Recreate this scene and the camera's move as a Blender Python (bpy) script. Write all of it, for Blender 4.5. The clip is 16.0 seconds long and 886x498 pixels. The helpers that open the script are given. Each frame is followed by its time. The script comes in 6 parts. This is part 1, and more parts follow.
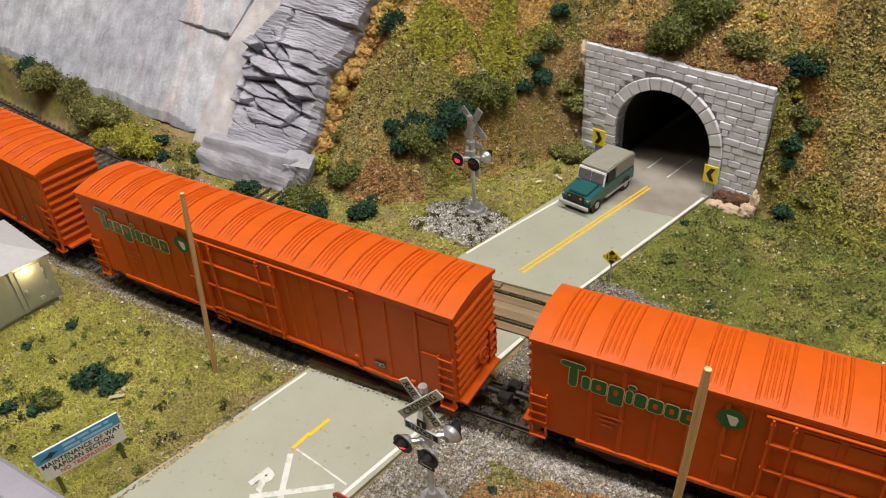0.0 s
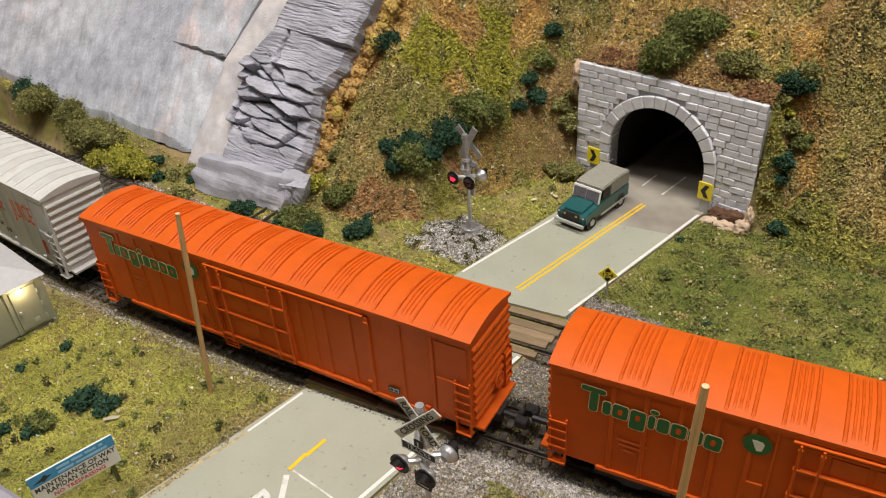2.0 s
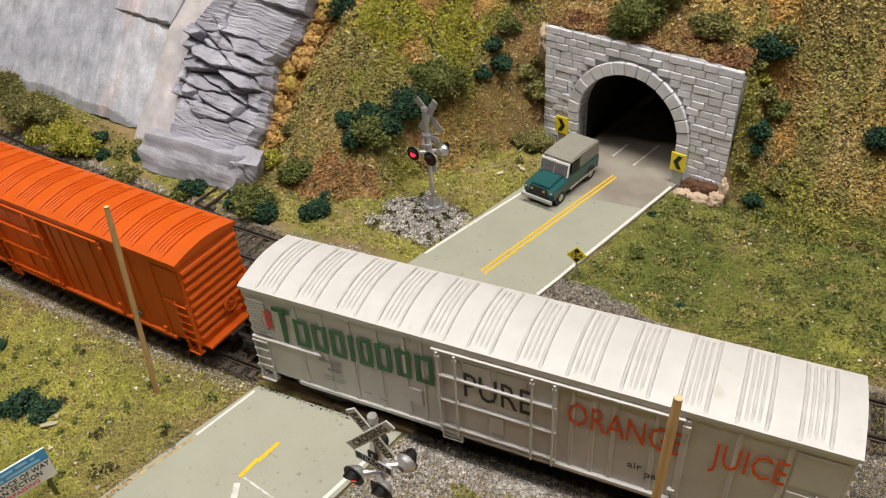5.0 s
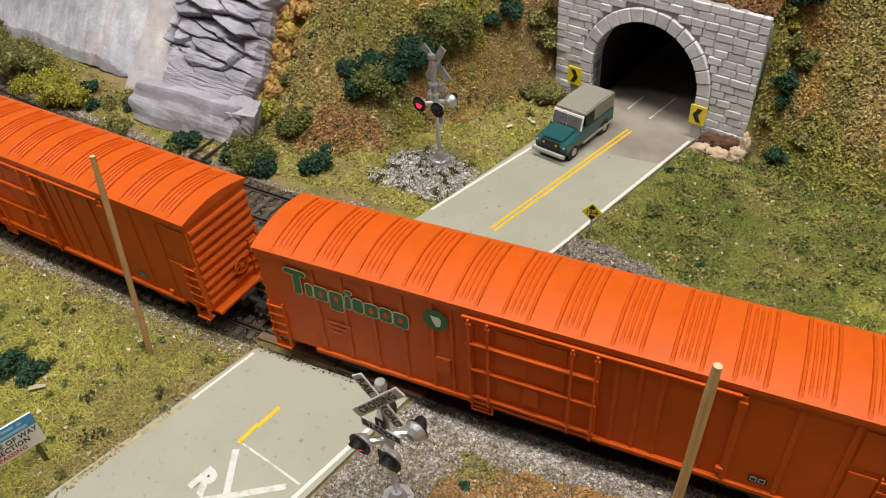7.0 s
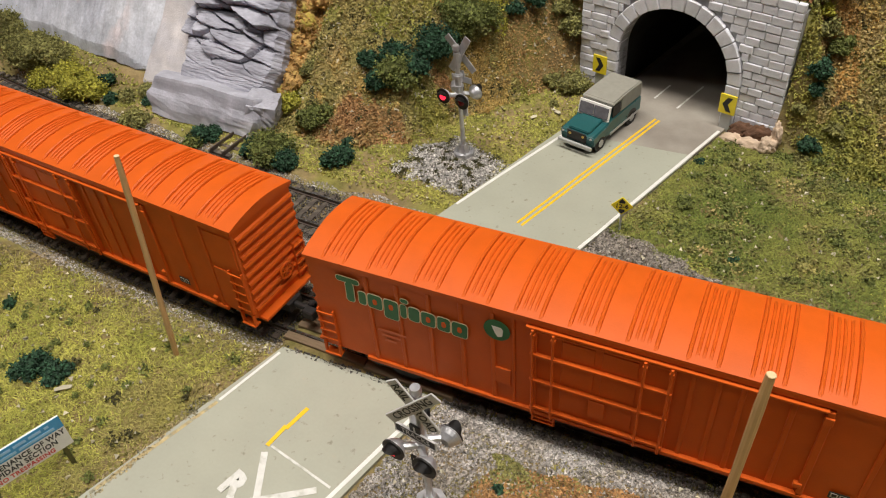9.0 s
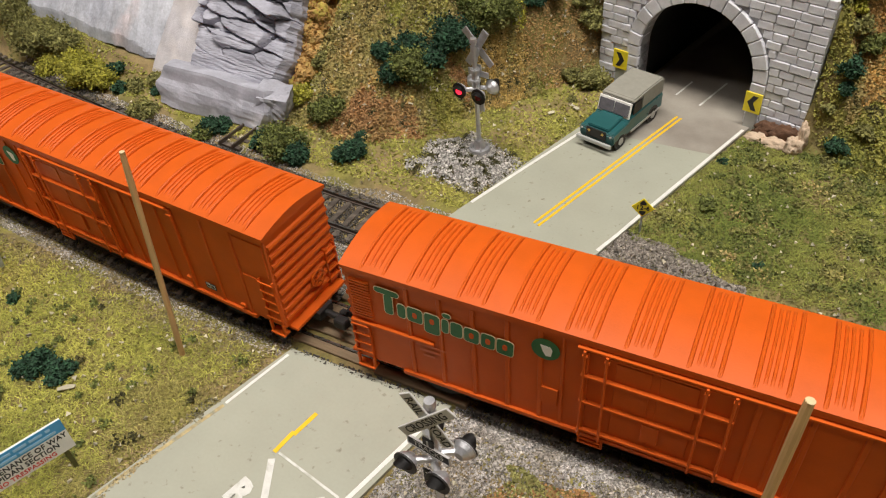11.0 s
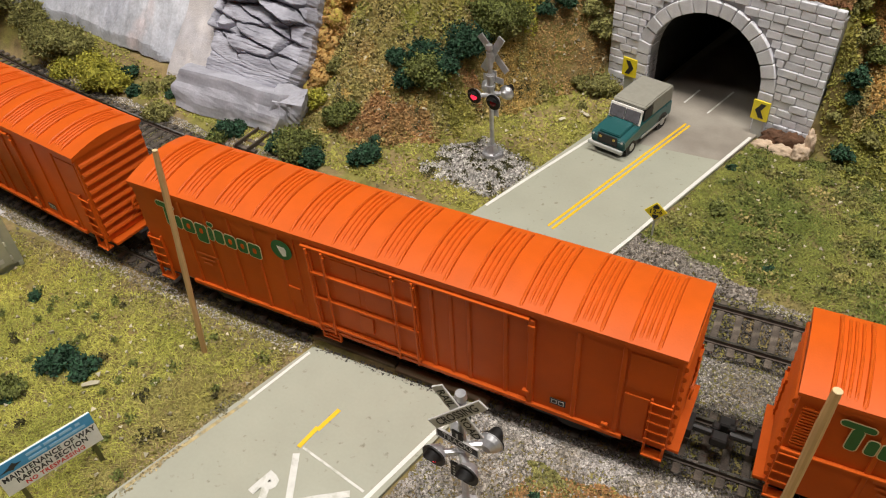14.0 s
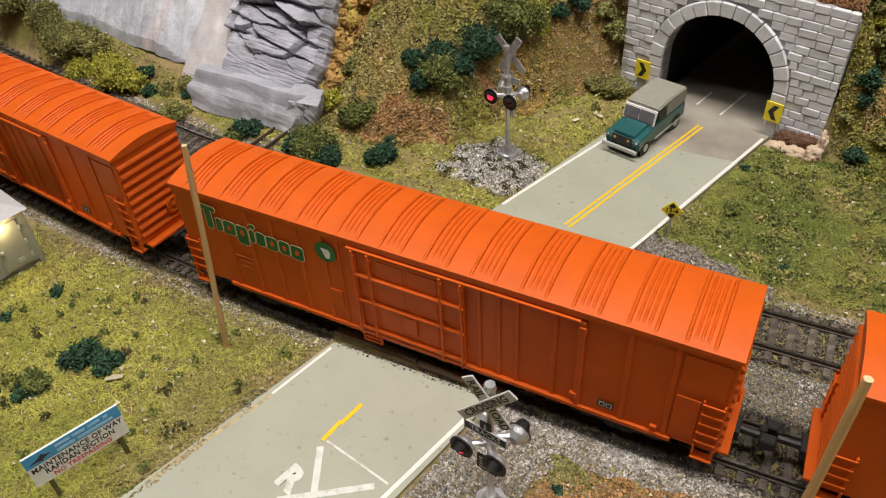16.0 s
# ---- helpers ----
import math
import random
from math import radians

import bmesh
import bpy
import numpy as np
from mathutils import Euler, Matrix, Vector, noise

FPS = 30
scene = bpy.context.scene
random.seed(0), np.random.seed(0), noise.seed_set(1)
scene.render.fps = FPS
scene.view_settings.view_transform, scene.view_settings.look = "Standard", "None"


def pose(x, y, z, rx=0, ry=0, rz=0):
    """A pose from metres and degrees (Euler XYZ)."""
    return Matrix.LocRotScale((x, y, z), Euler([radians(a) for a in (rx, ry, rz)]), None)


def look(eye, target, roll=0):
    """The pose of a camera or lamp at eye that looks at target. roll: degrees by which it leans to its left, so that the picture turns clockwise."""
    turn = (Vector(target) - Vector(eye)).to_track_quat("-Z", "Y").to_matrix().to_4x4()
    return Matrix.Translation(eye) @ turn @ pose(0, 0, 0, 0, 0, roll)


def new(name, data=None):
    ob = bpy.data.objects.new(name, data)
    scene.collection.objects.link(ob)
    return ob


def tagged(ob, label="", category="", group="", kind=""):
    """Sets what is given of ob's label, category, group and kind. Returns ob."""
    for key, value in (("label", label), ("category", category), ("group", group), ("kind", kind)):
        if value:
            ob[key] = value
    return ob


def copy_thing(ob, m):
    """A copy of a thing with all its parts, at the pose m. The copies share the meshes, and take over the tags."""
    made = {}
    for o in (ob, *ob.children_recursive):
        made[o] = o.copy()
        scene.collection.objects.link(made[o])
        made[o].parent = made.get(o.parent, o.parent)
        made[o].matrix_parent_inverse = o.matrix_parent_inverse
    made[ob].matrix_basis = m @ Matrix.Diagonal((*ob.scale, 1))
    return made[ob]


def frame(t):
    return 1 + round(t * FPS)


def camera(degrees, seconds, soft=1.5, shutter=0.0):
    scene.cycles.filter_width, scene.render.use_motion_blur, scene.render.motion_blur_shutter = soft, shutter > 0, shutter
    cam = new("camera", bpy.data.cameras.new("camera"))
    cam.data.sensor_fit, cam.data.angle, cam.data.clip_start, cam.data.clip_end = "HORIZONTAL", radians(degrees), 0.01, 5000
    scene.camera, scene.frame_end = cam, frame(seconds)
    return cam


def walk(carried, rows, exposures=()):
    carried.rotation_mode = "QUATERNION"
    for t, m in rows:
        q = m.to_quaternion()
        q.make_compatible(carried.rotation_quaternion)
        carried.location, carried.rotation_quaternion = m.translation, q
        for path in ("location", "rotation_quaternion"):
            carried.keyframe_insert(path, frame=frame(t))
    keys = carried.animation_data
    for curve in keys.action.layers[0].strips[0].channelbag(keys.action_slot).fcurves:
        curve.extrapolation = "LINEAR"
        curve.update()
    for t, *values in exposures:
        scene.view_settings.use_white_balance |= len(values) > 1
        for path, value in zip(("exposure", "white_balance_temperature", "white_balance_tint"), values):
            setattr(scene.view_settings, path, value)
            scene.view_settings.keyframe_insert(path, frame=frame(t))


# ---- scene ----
cam = camera(59.41, 16.0, soft=1.1)
ROWS = [
    (0.0, 0.11130, -0.19255, 0.22094, 54.777, 3.060, 26.992),
    (0.5, 0.11129, -0.19203, 0.21936, 55.243, 3.109, 26.906),
    (1.0, 0.11142, -0.19530, 0.22014, 55.438, 3.201, 26.934),
    (1.5, 0.11182, -0.19548, 0.22162, 55.589, 3.223, 26.940),
    (2.0, 0.11124, -0.19255, 0.22081, 56.131, 3.195, 26.522),
    (2.5, 0.11343, -0.18809, 0.22237, 56.386, 3.250, 26.257),
    (3.0, 0.11559, -0.18178, 0.22311, 56.012, 3.441, 26.075),
    (5.5, 0.10573, -0.16883, 0.21590, 52.028, 2.944, 24.064),
    (6.0, 0.10439, -0.16764, 0.21307, 51.206, 2.706, 24.120),
    (6.5, 0.10075, -0.16291, 0.20834, 50.468, 2.686, 24.302),
    (7.0, 0.09798, -0.15996, 0.20692, 49.911, 2.860, 24.438),
    (7.5, 0.09164, -0.15823, 0.20623, 49.697, 3.036, 24.474),
    (8.0, 0.08989, -0.15798, 0.20686, 49.385, 3.353, 24.524),
    (10.5, 0.08869, -0.14979, 0.20544, 48.285, 3.607, 25.676),
    (11.0, 0.08348, -0.14825, 0.20436, 48.083, 3.487, 25.917),
    (11.5, 0.08039, -0.14951, 0.20455, 47.981, 3.344, 26.020),
    (12.0, 0.08005, -0.14920, 0.20458, 48.018, 3.239, 25.946),
    (12.5, 0.08119, -0.15045, 0.20467, 48.263, 3.152, 25.867),
    (13.0, 0.08031, -0.15342, 0.20572, 48.468, 3.056, 25.722),
    (13.5, 0.08034, -0.15479, 0.20577, 48.644, 2.911, 25.695),
    (14.0, 0.07734, -0.15801, 0.20617, 48.765, 2.769, 25.734),
    (14.5, 0.07620, -0.15988, 0.20568, 48.879, 2.636, 25.783),
    (15.0, 0.07501, -0.16204, 0.20616, 48.863, 2.566, 25.835),
    (15.5, 0.07333, -0.16443, 0.20650, 48.983, 2.553, 25.844),
    (16.0, 0.07210, -0.16539, 0.20599, 49.213, 2.528, 25.792),
]
walk(cam, [(t, pose(x, y, z, rx, ry, rz)) for t, x, y, z, rx, ry, rz in ROWS])

# ---- world and lights ----
MM = 0.001
world = bpy.data.worlds.new("room_world")
scene.world = world
world.use_nodes = True
world.node_tree.nodes["Background"].inputs[0].default_value = (0.9, 0.88, 0.82, 1)
world.node_tree.nodes["Background"].inputs[1].default_value = 0.012


def area(name, x, y, z, sx, sy, watts, colour, target):
    d = bpy.data.lights.new(name, "AREA")
    d.shape, d.size, d.size_y, d.energy, d.color = "RECTANGLE", sx, sy, watts, colour
    ob = new(name, d)
    ob.matrix_basis = look((x, y, z), target)
    return ob


WARM = (1.0, 0.94, 0.88)
area("ceiling_strip_light", 0.10, -0.06, 1.30, 1.2, 0.16, 24.0, WARM, (0.10, 0.02, 0))
area("ceiling_strip_light", -0.65, -0.45, 1.30, 1.2, 0.16, 4.0, WARM, (-0.65, -0.45, 0))
area("ceiling_strip_light", 1.1, -0.45, 1.30, 1.2, 0.16, 3.5, WARM, (1.1, -0.45, 0))

bulb = bpy.data.lights.new("door_lamp_light", "POINT")
bulb.energy, bulb.color, bulb.shadow_soft_size = 0.006, (1.0, 0.72, 0.36), 0.001
new("door_lamp_light", bulb).matrix_basis = pose(-0.1892, -0.0350, 0.0228)

# ---- materials ----


def material(name, colour, rough=0.6, metal=0.0, vary=0.12, scale=400.0, fine=2500.0, bump=0.15, second=None, mix_scale=60.0, spec=0.5, dirt=None, dirt_scale=90.0, dirt_at=0.6, each=0.0, stretch=(1, 1, 1)):
    """Principled surface with variation at two scales, an optional second colour in patches and an optional dirt."""
    m = bpy.data.materials.new(name)
    m.use_nodes = True
    t = m.node_tree
    n, l = t.nodes, t.links
    b = n["Principled BSDF"]
    b.inputs["Metallic"].default_value = metal
    b.inputs["Specular IOR Level"].default_value = spec
    co = n.new("ShaderNodeTexCoord")
    mp = n.new("ShaderNodeMapping")
    mp.inputs["Scale"].default_value = stretch
    l.new(co.outputs["Object"], mp.inputs[0])

    def tex(s, detail=4.0):
        x = n.new("ShaderNodeTexNoise")
        x.inputs["Scale"].default_value, x.inputs["Detail"].default_value = s, detail
        l.new(mp.outputs[0], x.inputs["Vector"])
        return x.outputs["Fac"]

    def mix(fac, a, c, mode="MIX"):
        x = n.new("ShaderNodeMix")
        x.data_type, x.blend_type = "RGBA", mode
        for sock, v in ((x.inputs["Factor"], fac), (x.inputs["A"], a), (x.inputs["B"], c)):
            if isinstance(v, (int, float)):
                sock.default_value = v
            elif isinstance(v, tuple):
                sock.default_value = (*v[:3], 1)
            else:
                l.new(v, sock)
        return x.outputs["Result"]

    def ramp(fac, lo, hi):
        x = n.new("ShaderNodeMapRange")
        x.inputs["From Min"].default_value, x.inputs["From Max"].default_value = lo, hi
        l.new(fac, x.inputs["Value"])
        return x.outputs["Result"]

    base = tuple(colour)
    if second:
        base = mix(ramp(tex(mix_scale), 0.42, 0.60), base, tuple(second))
    if dirt:
        base = mix(ramp(tex(dirt_scale, 6.0), dirt_at, dirt_at + 0.12), base, tuple(dirt))
    lo, hi = 1.0 - vary, 1.0 + vary
    base = mix(ramp(tex(scale), 0.3, 0.7), mix(1.0, base, (lo, lo, lo), "MULTIPLY"), mix(1.0, base, (hi, hi, hi), "MULTIPLY"))
    base = mix(ramp(tex(fine), 0.35, 0.65), mix(1.0, base, (1 - vary * 0.6,) * 3, "MULTIPLY"), base)
    if each:
        info = n.new("ShaderNodeObjectInfo")
        geo = n.new("ShaderNodeNewGeometry")
        s = n.new("ShaderNodeMath")
        s.operation = "ADD"
        l.new(info.outputs["Random"], s.inputs[0])
        l.new(geo.outputs["Random Per Island"], s.inputs[1])
        f = n.new("ShaderNodeMath")
        f.operation = "FRACT"
        l.new(s.outputs[0], f.inputs[0])
        base = mix(f.outputs[0], mix(1.0, base, (1 - each,) * 3, "MULTIPLY"), mix(1.0, base, (1 + each,) * 3, "MULTIPLY"))
    l.new(base, b.inputs["Base Color"])
    r = n.new("ShaderNodeMapRange")
    r.inputs["To Min"].default_value, r.inputs["To Max"].default_value = max(rough - 0.12, 0.02), min(rough + 0.12, 1)
    l.new(tex(scale * 0.7), r.inputs["Value"])
    l.new(r.outputs["Result"], b.inputs["Roughness"])
    if bump:
        bp = n.new("ShaderNodeBump")
        bp.inputs["Strength"].default_value, bp.inputs["Distance"].default_value = bump, 0.0006
        l.new(tex(fine * 0.6, 5.0), bp.inputs["Height"])
        l.new(bp.outputs["Normal"], b.inputs["Normal"])
    return m


def glowing(name, colour, strength):
    m = bpy.data.materials.new(name)
    m.use_nodes = True
    b = m.node_tree.nodes["Principled BSDF"]
    b.inputs["Base Color"].default_value = (*colour, 1)
    b.inputs["Emission Color"].default_value = (*colour, 1)
    b.inputs["Emission Strength"].default_value = strength
    return m


ORANGE = material("orange_paint", (0.62, 0.102, 0.007), 0.52, vary=0.06, bump=0.06, spec=0.25, scale=120)
WHITE_CAR = material("white_car_paint", (0.59, 0.58, 0.56), 0.5, vary=0.05, bump=0.05, scale=120, dirt=(0.46, 0.42, 0.34), dirt_at=0.66)
BLACK = material("black_plastic", (0.016, 0.014, 0.013), 0.55, vary=0.3, bump=0.1)
GREEN_INK = material("green_ink", (0.012, 0.13, 0.035), 0.5, vary=0.08, bump=0)
BLACK_INK = material("black_ink", (0.02, 0.02, 0.02), 0.5, vary=0.08, bump=0)
ORANGE_INK = material("orange_red_ink", (0.72, 0.10, 0.02), 0.5, vary=0.08, bump=0)
RED_INK = material("red_ink", (0.6, 0.06, 0.05), 0.5, vary=0.08, bump=0)
WHITE_INK = material("white_ink", (0.8, 0.79, 0.74), 0.5, vary=0.05, bump=0)
CREAM_INK = material("cream_outline", (0.72, 0.60, 0.36), 0.5, vary=0.05, bump=0)
BLUE_INK = material("blue_ink", (0.05, 0.30, 0.58), 0.4, vary=0.05, bump=0)
SILVER = material("silver_paint", (0.60, 0.60, 0.62), 0.36, metal=0.7, vary=0.12, bump=0.12)
SIGN_GREY = material("weathered_sign_white", (0.56, 0.55, 0.53), 0.5, vary=0.10, bump=0.05)
YELLOW = material("yellow_tape", (0.85, 0.52, 0.015), 0.45, vary=0.06, bump=0.03)
YELLOW_SIGN = material("yellow_sign", (0.88, 0.72, 0.03), 0.4, vary=0.04, bump=0)
WHITE_TAPE = material("white_tape", (0.74, 0.73, 0.68), 0.5, vary=0.06, bump=0.05)
WORN_WHITE = material("worn_white_paint", (0.66, 0.655, 0.61), 0.6, vary=0.08, bump=0.05, dirt=(0.47, 0.47, 0.40), dirt_at=0.52, dirt_scale=220)
ROAD = material("painted_road", (0.37, 0.375, 0.30), 0.55, vary=0.05, scale=50, fine=900, bump=0.05, second=(0.36, 0.36, 0.285), mix_scale=14, dirt=(0.20, 0.185, 0.13), dirt_at=0.635, dirt_scale=330)
ROAD_OLD = material("grey_old_road", (0.345, 0.315, 0.265), 0.6, vary=0.08, scale=60, fine=900, bump=0.06, second=(0.24, 0.21, 0.175), mix_scale=26)
STONE = material("grey_cast_stone", (0.74, 0.74, 0.785), 0.8, vary=0.12, scale=160, fine=1800, bump=0.35, each=0.08)
JOINT = material("dark_stone_joint", (0.40, 0.40, 0.42), 0.9, vary=0.12, bump=0.2)
# near black: the bore's deep shade is put into the wall colour
TUNNEL_IN = material("tunnel_shade_black", (0.014, 0.013, 0.012), 0.9, vary=0.2, bump=0.3)
WOOD = material("bamboo_skewer", (0.60, 0.38, 0.17), 0.55, vary=0.12, scale=300, fine=1500, bump=0.08, stretch=(1, 1, 0.12))
TIE = material("weathered_tie_plastic", (0.085, 0.066, 0.05), 0.7, vary=0.25, bump=0.3, second=(0.13, 0.105, 0.08), mix_scale=300, each=0.2)
PLANK = material("crossing_timber", (0.235, 0.165, 0.095), 0.75, vary=0.2, bump=0.3, each=0.2, stretch=(0.15, 1, 1))
RAIL = material("rusty_rail_side", (0.075, 0.055, 0.042), 0.6, vary=0.2, bump=0.1)
RAIL_TOP = material("polished_rail_head", (0.62, 0.60, 0.56), 0.28, metal=1.0, vary=0.08, bump=0.02)
STEEL = material("bright_wheel_steel", (0.35, 0.33, 0.31), 0.35, metal=0.9, vary=0.1, bump=0.02)
TEAL = material("teal_green_paint", (0.018, 0.098, 0.10), 0.32, vary=0.05, bump=0.02)
CANVAS = material("khaki_canvas", (0.28, 0.27, 0.225), 0.8, vary=0.06, bump=0.1)
GLASS_DARK = material("tinted_window", (0.15, 0.145, 0.16), 0.15, vary=0.2, bump=0, spec=0.8)
RUBBER = material("tyre_rubber", (0.018, 0.018, 0.018), 0.8, vary=0.2, bump=0.1)
BUMPER = material("galvanised_grey", (0.46, 0.47, 0.45), 0.4, metal=0.2, vary=0.06, bump=0.02)
SHED = material("grey_green_shed", (0.31, 0.325, 0.265), 0.5, vary=0.04, bump=0.03)
SHED_ROOF = material("shed_roof_white", (0.47, 0.465, 0.475), 0.5, vary=0.05, bump=0.03)
GROUND = material("earth_turf", (0.26, 0.19, 0.085), 0.95, vary=0.3, scale=160, fine=1200, bump=0.8, second=(0.23, 0.21, 0.05), mix_scale=45)
BALLAST_BED = material("ballast_bed", (0.12, 0.108, 0.095), 0.95, vary=0.3, scale=700, fine=2500, bump=0.9)
GRAVEL = material("grey_gravel", (0.47, 0.44, 0.41), 0.9, vary=0.2, bump=0.2, each=0.6, second=(0.33, 0.295, 0.25), mix_scale=60)
ROCK = material("painted_grey_rock", (0.415, 0.43, 0.485), 0.7, vary=0.26, scale=110, fine=900, bump=0.6, second=(0.54, 0.555, 0.60), mix_scale=17, dirt=(0.66, 0.55, 0.55), dirt_at=0.60, dirt_scale=30, stretch=(1.0, 0.8, 0.7))
ROCK_DARK = material("craggy_grey_rock", (0.42, 0.42, 0.48), 0.75, vary=0.24, scale=90, fine=800, bump=0.5, second=(0.30, 0.30, 0.35), mix_scale=60, stretch=(0.6, 0.6, 2.0))
ROCK_LIGHT = material("pale_grey_rock", (0.46, 0.46, 0.52), 0.7, vary=0.15, scale=90, fine=800, bump=0.4, second=(0.37, 0.37, 0.42), mix_scale=55, dirt=(0.66, 0.66, 0.71), dirt_at=0.60, dirt_scale=45)
PLASTER = material("tan_plaster", (0.60, 0.46, 0.33), 0.9, vary=0.15, scale=200, bump=0.6)
RUST_EARTH = material("red_brown_earth", (0.13, 0.065, 0.035), 0.95, vary=0.25, bump=0.8)
GRASS = material("static_grass", (0.45, 0.43, 0.085), 0.85, vary=0.15, bump=0, each=0.42, second=(0.33, 0.335, 0.06), mix_scale=22)
GRASS_DRY = material("dry_turf", (0.52, 0.40, 0.165), 0.9, vary=0.2, bump=0, each=0.35, second=(0.37, 0.33, 0.10), mix_scale=35)
TURF_GREEN = material("green_turf", (0.32, 0.315, 0.065), 0.9, vary=0.2, bump=0, each=0.3, second=(0.42, 0.38, 0.09), mix_scale=40)
HILL_OLIVE = material("olive_turf", (0.36, 0.32, 0.105), 0.9, vary=0.2, bump=0, each=0.3, second=(0.44, 0.36, 0.13), mix_scale=55)
OCHRE = material("ochre_turf", (0.66, 0.44, 0.14), 0.9, vary=0.2, bump=0.1, each=0.25, second=(0.50, 0.30, 0.10), mix_scale=50)
BUSH_DARK = material("dark_green_foliage", (0.030, 0.082, 0.040), 0.9, vary=0.25, bump=0, each=0.6)
BUSH_MID = material("mid_green_foliage", (0.17, 0.195, 0.048), 0.9, vary=0.25, bump=0, each=0.5)
BUSH_OLIVE = material("olive_foliage", (0.25, 0.24, 0.075), 0.9, vary=0.25, bump=0, each=0.5)
BUSH_YELLOW = material("yellow_green_foliage", (0.40, 0.38, 0.05), 0.9, vary=0.25, bump=0, each=0.4)
LAMP_RED = glowing("lit_red_lens", (1.0, 0.02, 0.05), 2.2)
RED_DIM = material("dark_red_lens", (0.22, 0.008, 0.015), 0.2, vary=0.05, bump=0)
LAMP_WARM = glowing("lit_warm_bulb", (1.0, 0.78, 0.42), 14.0)
GOLD = material("brass", (0.6, 0.42, 0.12), 0.35, metal=0.8, vary=0.05, bump=0)
WALL_PAINT = material("room_wall_paint", (0.20, 0.19, 0.17), 0.9, vary=0.03, scale=3, fine=40, bump=0.05)
CEILING_PAINT = material("room_ceiling_paint", (0.45, 0.44, 0.42), 0.9, vary=0.03, scale=3, fine=40, bump=0.05)
FLOOR_PAINT = material("room_floor_concrete", (0.25, 0.24, 0.23), 0.8, vary=0.08, scale=3, fine=40, bump=0.05)
TUBE = glowing("fluorescent_diffuser", (1.0, 0.92, 0.78), 6.0)

# ---- mesh helpers (all lengths in millimetres) ----


def mm(x, y, z, rx=0, ry=0, rz=0):
    return pose(x * MM, y * MM, z * MM, rx, ry, rz)


def finish(name, bm, mat, smooth=False, normals=True):
    if normals:
        bmesh.ops.recalc_face_normals(bm, faces=bm.faces)
    me = bpy.data.meshes.new(name)
    for v in bm.verts:
        v.co *= MM
    bm.to_mesh(me)
    bm.free()
    me.materials.append(mat)
    if smooth:
        me.polygons.foreach_set("use_smooth", [True] * len(me.polygons))
    return me


def part(name, bm, mat, parent=None, label="", smooth=False, at=None):
    ob = new(name, bm if isinstance(bm, bpy.types.Mesh) else finish(name, bm, mat, smooth))
    ob.parent = parent
    if at is not None:
        ob.matrix_basis = at
    return tagged(ob, label)


def thing(name, m, label, category, group="", kind=""):
    ob = new(name)
    ob.empty_display_size = 0.01
    ob.matrix_basis = m
    return tagged(ob, label, category, group, kind)


def box(bm, x0, x1, y0, y1, z0, z1, bevel=0.0, turn=None):
    r = bmesh.ops.create_cube(bm, size=1)
    vs = r["verts"]
    for v in vs:
        v.co = Vector(((x0 + x1) / 2 + v.co.x * (x1 - x0), (y0 + y1) / 2 + v.co.y * (y1 - y0), (z0 + z1) / 2 + v.co.z * (z1 - z0)))
    if bevel:
        es = list({e for v in vs for e in v.link_edges})
        out = bmesh.ops.bevel(bm, geom=es, offset=bevel, segments=1, profile=0.5, affect="EDGES")
        vs = list({v for f in out["faces"] for v in f.verts} | {v for v in vs if v.is_valid})
    if turn is not None:
        bmesh.ops.transform(bm, matrix=turn, verts=vs)
    return vs


def rod(bm, a, b, r, seg=8, r2=None):
    a, b = Vector(a), Vector(b)
    d = b - a
    m = Matrix.Translation((a + b) / 2) @ d.to_track_quat("Z", "Y").to_matrix().to_4x4()
    return bmesh.ops.create_cone(bm, cap_ends=True, segments=seg, radius1=r, radius2=r if r2 is None else r2, depth=d.length, matrix=m)["verts"]


def prism(bm, outline, z0, z1, m=None):
    """An outline in x and y, pulled from z0 to z1."""
    low = [bm.verts.new((x, y, z0)) for x, y in outline]
    top = [bm.verts.new((x, y, z1)) for x, y in outline]
    n = len(outline)
    bm.faces.new(low[::-1])
    bm.faces.new(top)
    for i in range(n):
        bm.faces.new((low[i], low[(i + 1) % n], top[(i + 1) % n], top[i]))
    if m is not None:
        bmesh.ops.transform(bm, matrix=m, verts=low + top)
    return low + top


def lettering(text, size, mat, name="lettering", depth=0.08, stretch=1.0, spacing=1.0, align="CENTER", bold=0.0):
    """Flat raised lettering as one mesh, in x and y, size in millimetres."""
    cu = bpy.data.curves.new(name, "FONT")
    cu.body, cu.size, cu.align_x, cu.align_y = text, size * MM, align, "CENTER"
    cu.extrude, cu.space_character, cu.resolution_u, cu.offset = depth * MM, spacing, 2, bold * size * MM
    ob = bpy.data.objects.new(name, cu)
    scene.collection.objects.link(ob)
    bpy.context.view_layer.update()
    me = bpy.data.meshes.new_from_object(ob.evaluated_get(bpy.context.evaluated_depsgraph_get()))
    bpy.data.objects.remove(ob)
    bpy.data.curves.remove(cu)
    for v in me.vertices:
        v.co.x *= stretch
    me.materials.clear()
    me.materials.append(mat)
    me.name = name
    return me


def cloud(name, verts, faces, mat, smooth=False):
    """A mesh from arrays worked out above it, in millimetres."""
    me = bpy.data.meshes.new(name)
    me.from_pydata((np.asarray(verts) * MM).tolist(), [], [list(map(int, f)) for f in faces])
    me.materials.append(mat)
    if smooth:
        me.polygons.foreach_set("use_smooth", [True] * len(me.polygons))
    me.update()
    return me


# ---- the plan ----
SPEED, PITCH, LEAD = 114.4, 221.0, 16.0
RAIL_Z = 0.0


